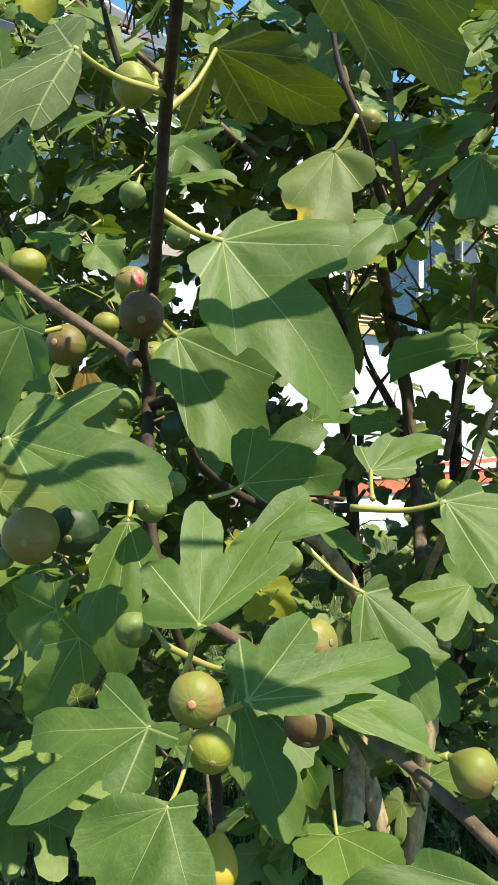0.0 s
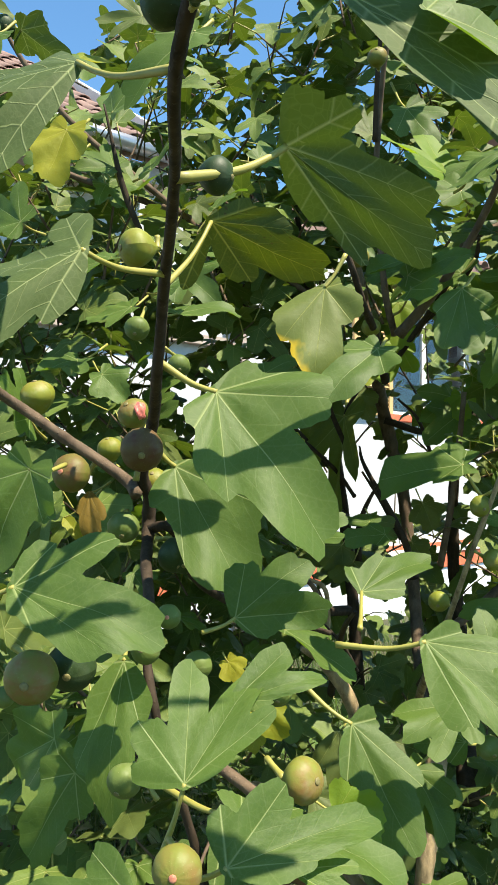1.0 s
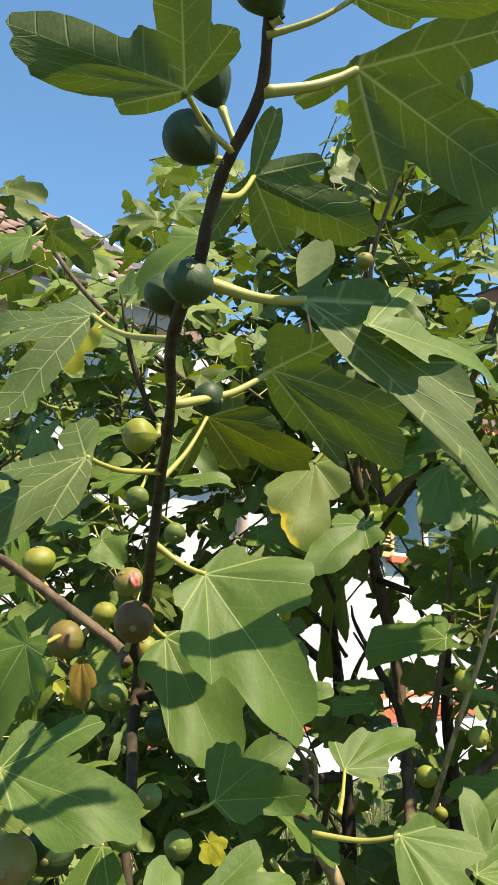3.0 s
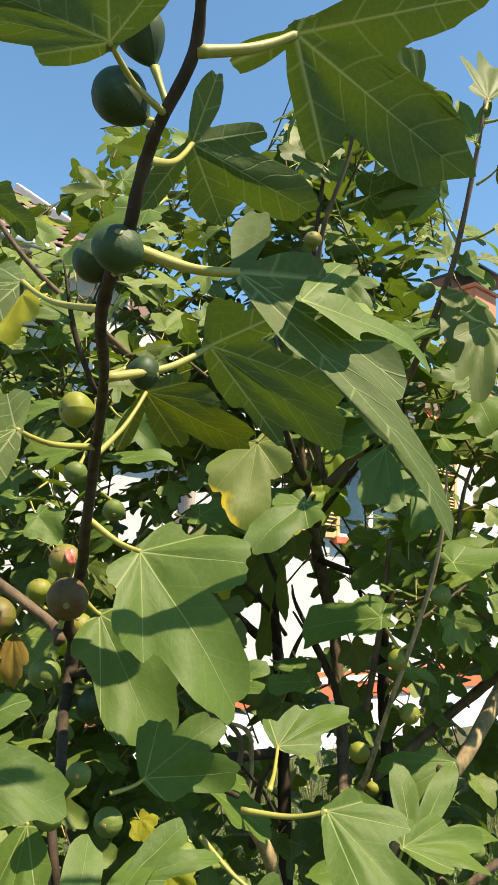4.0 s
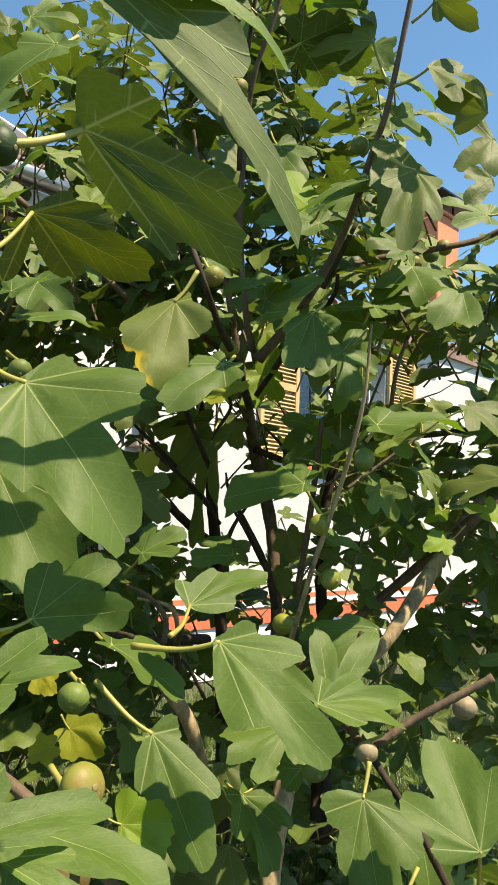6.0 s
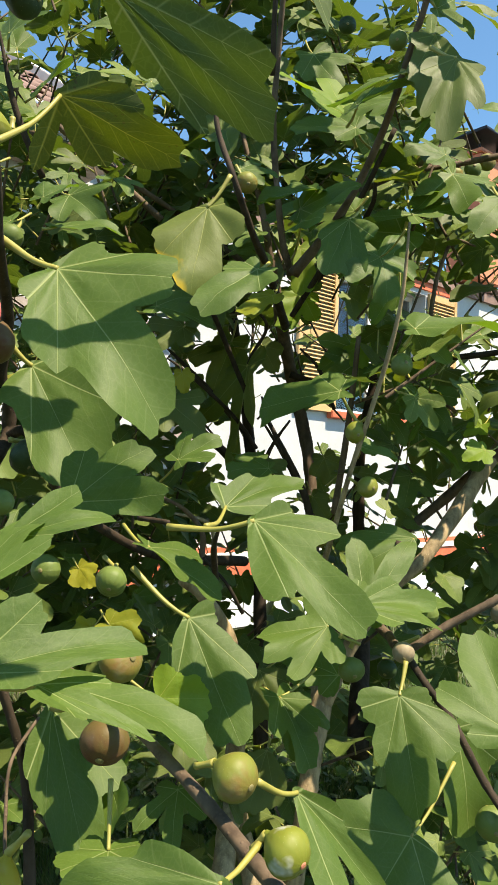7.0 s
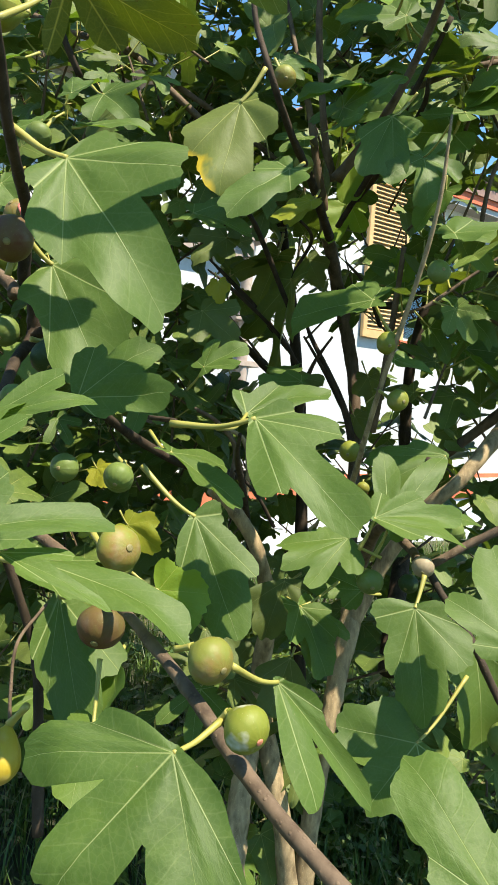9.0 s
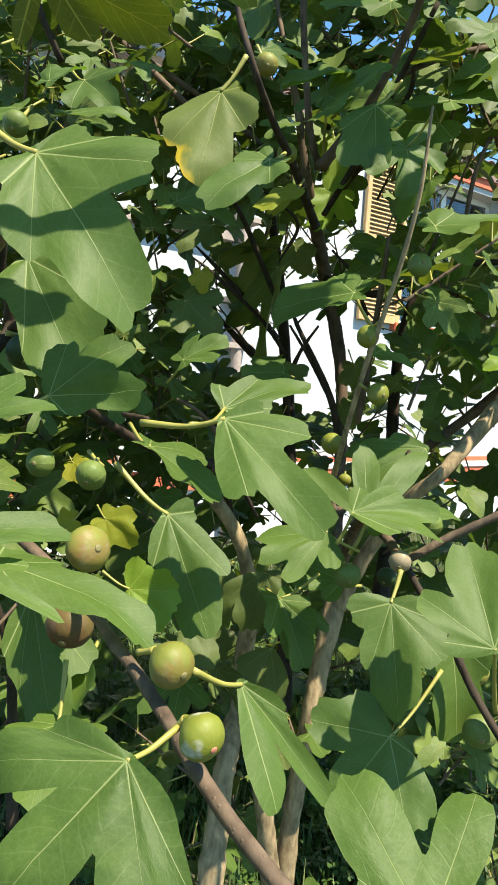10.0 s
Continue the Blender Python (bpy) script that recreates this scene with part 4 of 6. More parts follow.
leaf(tree, (0.010, 0.702, 1.075), (-0.3, -0.4, -78.5), 0.109, "broad", GREEN, 0.76, 0.12, 0.1, stem=(0.002, 0.734, 1.129))
leaf(tree, (-0.286, 0.809, 1.225), (-70.4, 59.2, 179.8), 0.125, "narrow", GREEN, 0.90, 0.12, 0.1)
leaf(tree, (-0.349, 0.903, 1.229), (-75.4, 27.9, 159.7), 0.120, "broad", GREEN, 0.82, 0.12, 0.1)
leaf(tree, (0.025, 0.865, 1.172), (62.5, 29.0, -7.8), 0.062, ((0.0, 1.0, 0.493), (87.0, 0.59, 0.39), (33.0, 0.94, 0.39)), LIME, 1.0, 0.1, 0.08, stem=(-0.009, 0.862, 1.191), label="sunlit yellow-green leaf")
leaf(tree, (-0.065, 1.230, 1.312), (9.3, 26.3, 10.6), 0.153, "three", GREEN, 1.00, 0.12, 0.1, stem=(-0.132, 1.324, 1.342))
leaf(tree, (-0.378, 0.808, 1.393), (63.9, 6.8, 70.8), 0.133, "narrow", DEEP, 0.88, 0.12, 0.1)
leaf(tree, (0.065, 0.27, 2.04), (-36.7, 3.8, 5.1), 0.095, ((0.0, 1.0, 0.097), (15.0, 0.46, 0.097), (-18.0, 0.9, 0.156), (-56.0, 0.28, 0.156)), UNDER, 1.0, 0.1, 0.08, stem=(0.009, 0.262, 2.008))
leaf(tree, (-0.069, 0.62, 1.376), (47.1, -15.6, 14.1), 0.09, ((0.0, 1.0, 0.119), (28.0, 0.83, 0.182), (-14.0, 0.32, 0.097)), GREEN, 1.0, 0.12, 0.1, stem=(-0.094, 0.66, 1.344))
leaf(tree, (-0.009, 0.53, 1.277), (19.6, 12.1, -7.2), 0.097, ((0.0, 1.0, 0.064), (25.0, 0.59, 0.068), (-7.0, 0.45, 0.051)), GREEN, 1.0, 0.12, 0.1, stem=(-0.048, 0.55, 1.268))
leaf(tree, (-0.391, 1.15, 1.549), (27.3, 69.3, -67.5), 0.081, ((0.0, 1.0, 0.253), (23.0, 0.71, 0.166), (-22.0, 0.52, 0.166)), DRY, 1.0, 0.2, 0.2, stem=(-0.360, 1.170, 1.568), label="curled brown and yellow dying leaf")
leaf(tree, (-0.454, 1.2, 1.503), (49.4, 35.5, -26.5), 0.051, ((0.0, 1.0, 0.229),), YELLOW, 1.0, 0.2, 0.1, stem=(-0.386, 1.200, 1.553))
# leaves of the tall shoots and the middle of the crown
leaf(tree, (0.409, 1.400, 2.264), (46.7, 63.8, -29.1), 0.119, "mid", DEEP, 0.99, 0.12, 0.1, stem=(0.396, 1.399, 2.272))
leaf(tree, (0.273, 1.368, 2.149), (40.9, -21.3, -25.7), 0.140, "narrow", GREEN, 1.00, 0.12, 0.1, stem=(0.261, 1.469, 2.157))
leaf(tree, (0.224, 1.406, 2.518), (-20.0, 9.3, 7.4), 0.157, "broad", UNDER, 0.94, 0.12, 0.1, stem=(0.164, 1.410, 2.491))
leaf(tree, (0.213, 1.330, 2.668), (-33.2, 2.8, 4.8), 0.134, "narrow", UNDER, 1.00, 0.12, 0.1, stem=(0.151, 1.336, 2.626))
leaf(tree, (0.264, 1.380, 2.671), (-7.1, 25.0, 12.5), 0.117, "mid", UNDER, 0.98, 0.12, 0.1, stem=(0.184, 1.390, 2.613))
leaf(tree, (0.276, 1.393, 2.597), (51.3, 23.4, -17.8), 0.104, "mid", GREEN, 1.00, 0.12, 0.1, stem=(0.210, 1.398, 2.565))
leaf(tree, (0.157, 1.331, 2.658), (29.4, 0.4, -143.0), 0.110, "mid", UNDER, 0.97, 0.12, 0.1, stem=(0.155, 1.338, 2.614))
leaf(tree, (0.119, 1.394, 2.584), (-76.1, -4.7, -142.6), 0.112, "mid", DEEP, 1.01, 0.12, 0.1, stem=(0.149, 1.398, 2.563))
leaf(tree, (0.287, 1.322, 2.715), (13.9, 11.6, -8.1), 0.111, "mid", UNDER, 0.98, 0.12, 0.1, stem=(0.232, 1.327, 2.687))
leaf(tree, (0.410, 1.326, 2.401), (46.6, 23.7, 5.9), 0.097, "mid", GREEN, 1.00, 0.12, 0.1, stem=(0.406, 1.329, 2.386))
leaf(tree, (0.416, 1.358, 2.332), (62.2, 5.0, 25.4), 0.103, "mid", GREEN, 1.02, 0.12, 0.1, stem=(0.405, 1.356, 2.345))
leaf(tree, (0.485, 1.431, 2.386), (37.0, 30.8, -10.8), 0.098, "deep", DEEP, 1.00, 0.12, 0.1, stem=(0.425, 1.430, 2.386))
leaf(tree, (0.721, 1.750, 2.310), (-54.7, -16.9, -173.6), 0.139, "deep", GREEN, 1.01, 0.12, 0.1, stem=(0.760, 1.749, 2.319))
leaf(tree, (0.394, 1.582, 1.975), (-67.1, 29.6, 169.7), 0.164, "mid", GREEN, 1.00, 0.12, 0.1, stem=(0.402, 1.578, 2.000))
leaf(tree, (0.287, 1.545, 2.010), (-54.4, -7.5, 155.4), 0.130, "mid", GREEN, 1.01, 0.12, 0.1, stem=(0.314, 1.540, 2.040))
leaf(tree, (0.201, 1.489, 2.034), (-28.1, 8.6, -160.2), 0.125, "narrow", GREEN, 1.00, 0.12, 0.1, stem=(0.221, 1.588, 2.050))
leaf(tree, (0.382, 1.303, 1.710), (27.5, -13.1, 5.5), 0.156, "narrow", GREEN, 1.01, 0.12, 0.1, stem=(0.363, 1.308, 1.678))
leaf(tree, (0.302, 1.399, 1.501), (31.7, 9.4, 7.0), 0.079, "narrow", GREEN, 1.00, 0.12, 0.1, stem=(0.297, 1.422, 1.481))
leaf(tree, (0.663, 1.460, 1.632), (-30.9, 7.3, 144.0), 0.141, "mid", DEEP, 1.00, 0.12, 0.1, stem=(0.745, 1.558, 1.655))
leaf(tree, (0.660, 1.474, 1.552), (-39.8, -28.5, 172.1), 0.067, "mid", LIME, 1.00, 0.12, 0.1, stem=(0.737, 1.579, 1.534))
leaf(tree, (0.567, 1.572, 1.564), (-25.9, 35.5, -155.1), 0.046, "broad", LIME, 1.00, 0.12, 0.1, stem=(0.615, 1.668, 1.602))
leaf(tree, (0.443, 1.659, 1.646), (17.9, 36.5, -53.9), 0.129, "mid", GREEN, 1.00, 0.12, 0.1, stem=(0.432, 1.752, 1.692))
leaf(tree, (0.644, 1.816, 1.924), (-25.3, 10.6, -162.6), 0.110, "narrow", DEEP, 1.00, 0.12, 0.1, stem=(0.730, 1.912, 1.956))
leaf(tree, (-0.403, 1.245, 1.762), (54.5, 40.8, -18.3), 0.066, "broad", GREEN, 1.00, 0.12, 0.1, stem=(-0.436, 1.290, 1.793))
leaf(tree, (-0.483, 1.334, 1.804), (-12.1, 17.8, -116.4), 0.100, "mid", GREEN, 1.00, 0.12, 0.1, stem=(-0.456, 1.437, 1.851))
leaf(tree, (-0.285, 1.253, 1.921), (20.6, -43.9, 43.8), 0.076, "broad", GREEN, 1.00, 0.12, 0.1, stem=(-0.296, 1.253, 1.900))
leaf(tree, (-0.276, 1.306, 1.885), (25.4, -12.2, 19.7), 0.116, "narrow", GREEN, 1.00, 0.12, 0.1, stem=(-0.303, 1.303, 1.880))
leaf(tree, (0.093, 1.568, 1.477), (-19.4, -14.1, 137.7), 0.070, "broad", GREEN, 1.00, 0.12, 0.1, stem=(0.130, 1.675, 1.451))
leaf(tree, (-0.399, 1.042, 2.122), (-37.2, 66.5, -133.8), 0.092, "broad", YELLOW, 1.00, 0.12, 0.1, stem=(-0.394, 1.132, 2.182), label="yellow leaf in the crown")
# deep-lobed leaves of the shoot against the sky and lit leaves beside it
leaf(tree, (0.445, 1.24, 2.644), (27.3, -69.3, 67.5), 0.221, ((0.0, 1.0, 0.109), (26.0, 0.59, 0.081), (-23.0, 0.68, 0.081), (57.0, 0.21, 0.061), (-45.0, 0.33, 0.061)), DEEP, 1.0, 0.12, 0.1, stem=(0.438, 1.238, 2.615))
leaf(tree, (0.472, 1.22, 2.59), (-61.0, -25.8, 0.5), 0.141, ((0.0, 1.0, 0.184), (-46.0, 0.6, 0.14), (25.0, 0.72, 0.124), (-47.0, 0.32, 0.093)), DEEP, 1.0, 0.12, 0.1, stem=(0.437, 1.24, 2.59))
leaf(tree, (0.417, 1.24, 2.549), (-45.7, -53.4, 128.7), 0.173, ((0.0, 1.0, 0.125), (-18.0, 0.93, 0.09), (-42.0, 0.67, 0.077), (28.0, 0.52, 0.09)), GREEN, 1.0, 0.12, 0.1, stem=(0.429, 1.25, 2.54))
leaf(tree, (0.46, 1.22, 2.481), (-62.9, -21.7, -4.0), 0.114, ((0.0, 1.0, 0.204), (-27.0, 0.4, 0.133), (44.0, 0.83, 0.17), (92.0, 0.31, 0.114)), DEEP, 1.0, 0.12, 0.1, stem=(0.425, 1.26, 2.464))
leaf(tree, (0.451, 1.22, 2.351), (58.8, -1.4, 14.9), 0.141, ((0.0, 1.0, 0.15), (27.0, 0.64, 0.105), (-85.0, 0.91, 0.12), (-62.0, 0.88, 0.105)), DEEP, 1.0, 0.12, 0.1, stem=(0.399, 1.3, 2.361))
leaf(tree, (0.572, 1.25, 2.235), (-64.3, 43.2, -161.8), 0.092, ((0.0, 1.0, 0.223), (-95.0, 0.91, 0.203), (34.0, 0.93, 0.225)), DEEP, 1.0, 0.12, 0.1)
leaf(tree, (0.41, 1.33, 2.263), (-15.5, 65.1, -107.0), 0.163, ((0.0, 1.0, 0.132), (-54.0, 0.34, 0.126), (21.0, 0.7, 0.126), (-16.0, 0.77, 0.112)), DEEP, 1.0, 0.12, 0.1, stem=(0.377, 1.34, 2.279))
leaf(tree, (0.365, 1.35, 2.49), (-58.6, -4.8, 163.1), 0.132, ((0.0, 1.0, 0.245), (-45.0, 1.01, 0.145), (66.0, 0.94, 0.163), (-75.0, 0.99, 0.127)), DEEP, 1.0, 0.12, 0.1, stem=(0.397, 1.305, 2.357))
leaf(tree, (0.362, 1.33, 2.194), (-22.5, 30.5, -138.7), 0.229, ((0.0, 1.0, 0.1), (-9.0, 0.43, 0.07), (178.0, 0.31, 0.06)), GREEN, 1.0, 0.12, 0.1, stem=(0.355, 1.36, 2.211))
leaf(tree, (0.325, 1.35, 2.755), (63.0, -20.1, -170.1), 0.156, ((0.0, 1.0, 0.24), (25.0, 0.92, 0.175), (53.0, 0.52, 0.159), (-27.0, 0.58, 0.159)), DEEP, 1.0, 0.12, 0.1, stem=(0.188, 1.41, 2.746))
leaf(tree, (0.427, 1.22, 2.155), (-16.7, 60.8, -109.0), 0.169, ((0.0, 1.0, 0.137), (-47.0, 0.44, 0.102), (40.0, 0.38, 0.113), (21.0, 0.79, 0.102), (-16.0, 0.86, 0.09)), DEEP, 1.0, 0.12, 0.1, stem=(0.386, 1.24, 2.186))
leaf(tree, (0.545, 1.2, 2.255), (63.7, -16.4, -172.1), 0.094, ((0.0, 1.0, 0.239), (-44.0, 0.64, 0.177), (37.0, 0.65, 0.177)), DEEP, 1.0, 0.12, 0.1)
leaf(tree, (0.555, 1.2, 2.135), (-62.2, 47.4, -158.8), 0.073, ((0.0, 1.0, 0.222), (-66.0, 0.65, 0.223)), DEEP, 1.0, 0.12, 0.1)
leaf(tree, (0.065, 1.2, 1.386), (42.2, -20.8, 37.3), 0.175, ((0.0, 1.0, 0.164), (-28.0, 0.39, 0.12), (71.0, 0.29, 0.098), (22.0, 0.58, 0.12)), GREEN, 1.0, 0.12, 0.1, stem=(0.057, 1.0, 1.367))
leaf(tree, (0.407, 1.42, 1.331), (-55.8, 25.6, -163.6), 0.137, ((0.0, 1.0, 0.231), (-27.0, 1.09, 0.171), (23.0, 0.68, 0.155), (-40.0, 0.51, 0.14)), GREEN, 1.0, 0.12, 0.1, stem=(0.376, 1.440, 1.267))
leaf(tree, (0.283, 1.24, 1.229), (44.0, -10.6, 10.8), 0.148, ((0.0, 1.0, 0.139), (20.0, 0.64, 0.114), (-38.0, 0.55, 0.139), (-22.0, 1.02, 0.126), (64.0, 0.34, 0.095)), GREEN, 1.0, 0.12, 0.1, stem=(0.261, 1.25, 1.172))
leaf(tree, (0.267, 1.42, 1.947), (-26.4, 55.5, -121.1), 0.152, ((0.0, 1.0, 0.181), (20.0, 0.95, 0.19), (-22.0, 0.58, 0.117), (58.0, 0.45, 0.146)), GREEN, 1.0, 0.12, 0.1, stem=(0.295, 1.45, 1.983))
leaf(tree, (0.327, 1.4, 1.867), (52.4, 22.7, -9.4), 0.078, ((0.0, 1.0, 0.323), (-113.0, 1.25, 0.281), (-59.0, 1.9, 0.332), (164.0, 0.7, 0.23), (82.0, 0.97, 0.23)), GREEN, 1.0, 0.12, 0.1, stem=(0.361, 1.3, 1.887))
leaf(tree, (-0.018, 1.5, 1.802), (38.7, -37.3, 44.7), 0.155, ((0.0, 1.0, 0.167), (-132.0, 0.17, 0.131), (-3.0, 0.42, 0.16)), GREEN, 1.0, 0.12, 0.1, stem=(-0.06, 1.6, 1.821))
leaf(tree, (0.113, 1.6, 1.849), (-42.6, 46.5, -141.7), 0.092, ((0.0, 1.0, 0.202), (13.0, 0.28, 0.205)), YELLOW, 1.0, 0.12, 0.1, stem=(0.118, 1.61, 1.854))
leaf(tree, (0.309, 1.3, 1.207), (47.4, -14.5, 12.9), 0.167, ((0.0, 1.0, 0.135), (41.0, 1.09, 0.138), (76.0, 0.9, 0.15), (119.0, 0.93, 0.115), (-65.0, 0.22, 0.092)), GREEN, 1.0, 0.12, 0.1, stem=(0.283, 1.3, 1.145), label="deeply lobed grey-green leaf")
leaf(tree, (0.241, 1.28, 1.185), (-44.4, 8.0, -172.0), 0.124, ((0.0, 1.0, 0.172), (23.0, 1.01, 0.155), (49.0, 0.99, 0.14), (90.0, 0.61, 0.155), (-71.0, 0.54, 0.14)), GREEN, 1.0, 0.12, 0.1, stem=(0.299, 1.29, 1.154), label="deeply lobed grey-green leaf")
leaf(tree, (0.165, 1.35, 1.038), (31.7, 53.7, -45.8), 0.111, ((0.0, 1.0, 0.215), (28.0, 0.74, 0.167), (-21.0, 0.53, 0.13), (65.0, 0.49, 0.13)), GREEN, 1.0, 0.12, 0.1, stem=(0.129, 1.4, 1.045))
leaf(tree, (0.121, 1.45, 1.059), (-24.0, 56.3, -118.2), 0.113, ((0.0, 1.0, 0.287), (41.0, 0.89, 0.236), (-35.0, 0.81, 0.197), (85.0, 0.55, 0.177)), DEEP, 1.0, 0.12, 0.1, stem=(0.149, 1.5, 1.067))
leaf(tree, (0.027, 1.5, 1.049), (5.3, 64.7, -84.1), 0.12, ((0.0, 1.0, 0.245), (32.0, 0.76, 0.194), (-35.0, 0.68, 0.175)), DEEP, 1.0, 0.12, 0.1, stem=(0.048, 1.55, 1.058))
leaf(tree, (0.138, 1.5, 0.889), (-27.3, 53.6, -115.5), 0.12, ((0.0, 1.0, 0.262), (28.0, 0.84, 0.232), (-34.0, 0.69, 0.174)), DEEP, 1.0, 0.12, 0.1, stem=(0.143, 1.55, 0.897))
leaf(tree, (-0.021, 1.4, 0.961), (44.6, 42.3, -27.2), 0.103, ((0.0, 1.0, 0.25), (-31.0, 0.94, 0.214), (38.0, 0.68, 0.192)), DEEP, 1.0, 0.12, 0.1, stem=(-0.057, 1.45, 0.965))
leaf(tree, (0.273, 1.45, 1.058), (-49.1, -17.4, 165.5), 0.133, ((0.0, 1.0, 0.203), (29.0, 0.74, 0.164), (-39.0, 0.52, 0.18), (74.0, 0.39, 0.148)), GREEN, 1.0, 0.12, 0.1, stem=(0.31, 1.5, 1.04))
leaf(tree, (0.502, 1.6, 2.115), (-39.3, 36.2, -144.2), 0.126, ((0.0, 1.0, 0.246), (49.0, 1.09, 0.234), (98.0, 0.65, 0.195), (-129.0, 0.71, 0.156)), GREEN, 1.0, 0.12, 0.1, stem=(0.49, 1.75, 2.16))
leaf(tree, (0.615, 1.6, 2.066), (-35.1, 40.2, -137.4), 0.137, ((0.0, 1.0, 0.219), (35.0, 0.96, 0.21), (126.0, 0.36, 0.175)), GREEN, 1.0, 0.12, 0.1, stem=(0.626, 1.75, 2.148))
leaf(tree, (0.409, 1.55, 2.006), (35.4, -11.2, 15.3), 0.15, ((0.0, 1.0, 0.193), (40.0, 0.99, 0.16), (164.0, 0.57, 0.16), (-108.0, 0.71, 0.128)), GREEN, 1.0, 0.12, 0.1, stem=(0.415, 1.7, 2.126))
# figs
fig(tree, (-0.088, 0.478, 1.299), 0.0368, (0.0, -0.95, 0.15), FIG_RIPE, label="ripening fig with a pink eye", eye=EYE_PINK, stalk=(-0.108, 0.536, 1.291))
fig(tree, (-0.084, 0.514, 1.247), 0.0343, (0.2, -0.9, -0.2), FIG_LIME, label="plump pale green fig", stalk=(-0.105, 0.561, 1.236))
fig(tree, (-0.267, 1.026, 1.619), 0.0653, (0.2, -0.8, -0.3), FIG_BROWN, label="ripe brown fig", stalk=(-0.283, 1.052, 1.571))
fig(tree, (-0.313, 1.141, 1.682), 0.0531, (-0.3, -0.6, 0.5), FIG_RIPE, label="split fig showing red flesh", split=True, stalk=(-0.293, 1.140, 1.630))
fig(tree, (-0.487, 1.155, 1.714), 0.0582, (-0.1, -0.3, 0.9), FIG_LIME, label="yellow-green ripening fig", stalk=(-0.468, 1.155, 1.669))
fig(tree, (-0.379, 1.222, 1.625), 0.0458, (-0.1, -0.4, 0.8), FIG_LIME, stalk=(-0.363, 1.222, 1.592))
fig(tree, (-0.406, 1.106, 1.582), 0.0644, (-0.3, -0.9, 0.1), FIG_PURPLE, label="ripening fig flushed brown", eye=EYE_PINK, stalk=(-0.378, 1.151, 1.605))
fig(tree, (-0.191, 0.773, 1.384), 0.0353, (-0.1, -0.9, 0.1), FIG_GREEN, label="green fig with a brown eye", stalk=(-0.199, 0.823, 1.395))
fig(tree, (-0.199, 0.919, 1.392), 0.0345, (0.1, -0.9, 0.1), FIG_GREEN, label="small green fig", eye=EYE_PINK, stalk=(-0.226, 0.935, 1.380))
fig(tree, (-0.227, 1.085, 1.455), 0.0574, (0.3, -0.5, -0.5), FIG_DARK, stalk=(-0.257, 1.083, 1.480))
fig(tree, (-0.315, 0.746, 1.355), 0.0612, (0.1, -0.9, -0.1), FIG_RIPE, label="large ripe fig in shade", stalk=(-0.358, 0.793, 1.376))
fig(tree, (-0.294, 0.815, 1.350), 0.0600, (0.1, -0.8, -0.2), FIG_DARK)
fig(tree, (-0.282, 1.160, 1.570), 0.0440, (0.0, -0.6, 0.5), FIG_LIME)
fig(tree, (-0.359, 0.772, 1.323), 0.0262, (-0.2, -0.6, 0.2), FIG_GREEN)
fig(tree, (-0.174, 0.634, 1.294), 0.0333, (-0.2, -0.7, -0.4), FIG_GREEN, stalk=(-0.142, 0.636, 1.277))
fig(tree, (-0.051, 0.920, 1.299), 0.0370, (0, -0.7, -0.5), FIG_GREEN)
fig(tree, (-0.258, 0.953, 1.903), 0.0553, (-0.6, -0.5, -0.1), FIG_LIME, label="ribbed lime-green fig", stalk=(-0.234, 0.977, 1.927))
fig(tree, (-0.339, 1.248, 1.847), 0.0461, (0, -0.6, -0.5), FIG_GREEN, stalk=(-0.338, 1.302, 1.896))
fig(tree, (-0.269, 1.286, 1.781), 0.0434, (0.1, -0.5, -0.6), FIG_GREEN, stalk=(-0.294, 1.285, 1.812))
fig(tree, (0.065, 1.398, 2.010), 0.0434, (0.2, -0.7, -0.4), FIG_RIPE, label="brownish ripening fig", stalk=(0.040, 1.428, 2.057))
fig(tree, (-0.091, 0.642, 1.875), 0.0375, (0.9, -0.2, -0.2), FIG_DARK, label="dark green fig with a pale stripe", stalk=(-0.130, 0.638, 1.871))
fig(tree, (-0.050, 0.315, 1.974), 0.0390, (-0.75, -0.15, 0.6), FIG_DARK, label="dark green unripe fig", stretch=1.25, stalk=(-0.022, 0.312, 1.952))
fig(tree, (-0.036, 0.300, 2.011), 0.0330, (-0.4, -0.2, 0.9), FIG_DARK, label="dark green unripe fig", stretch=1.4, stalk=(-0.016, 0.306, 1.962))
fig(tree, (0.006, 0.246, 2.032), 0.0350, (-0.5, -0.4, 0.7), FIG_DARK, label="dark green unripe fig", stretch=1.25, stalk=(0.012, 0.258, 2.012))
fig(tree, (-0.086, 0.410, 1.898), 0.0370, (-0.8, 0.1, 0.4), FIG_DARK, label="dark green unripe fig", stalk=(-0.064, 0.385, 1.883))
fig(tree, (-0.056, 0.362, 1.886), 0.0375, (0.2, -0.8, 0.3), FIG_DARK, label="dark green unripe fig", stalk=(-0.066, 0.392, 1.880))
fig(tree, (-0.267, 1.276, 1.783), 0.0419, (0.2, -0.6, -0.5), FIG_GREEN, stalk=(-0.292, 1.267, 1.814))
fig(tree, (0.285, 1.342, 1.525), 0.0399, (0.2, -0.8, -0.3), FIG_LIME, label="small green fig", stalk=(0.306, 1.338, 1.553))
fig(tree, (0.310, 1.355, 1.426), 0.0408, (0.5, -0.7, -0.1), FIG_LIME, label="small green fig", stalk=(0.277, 1.351, 1.441))
fig(tree, (0.231, 1.503, 1.322), 0.0434, (-0.2, -0.8, -0.3), FIG_LIME, label="small green fig", stalk=(0.254, 1.502, 1.335))
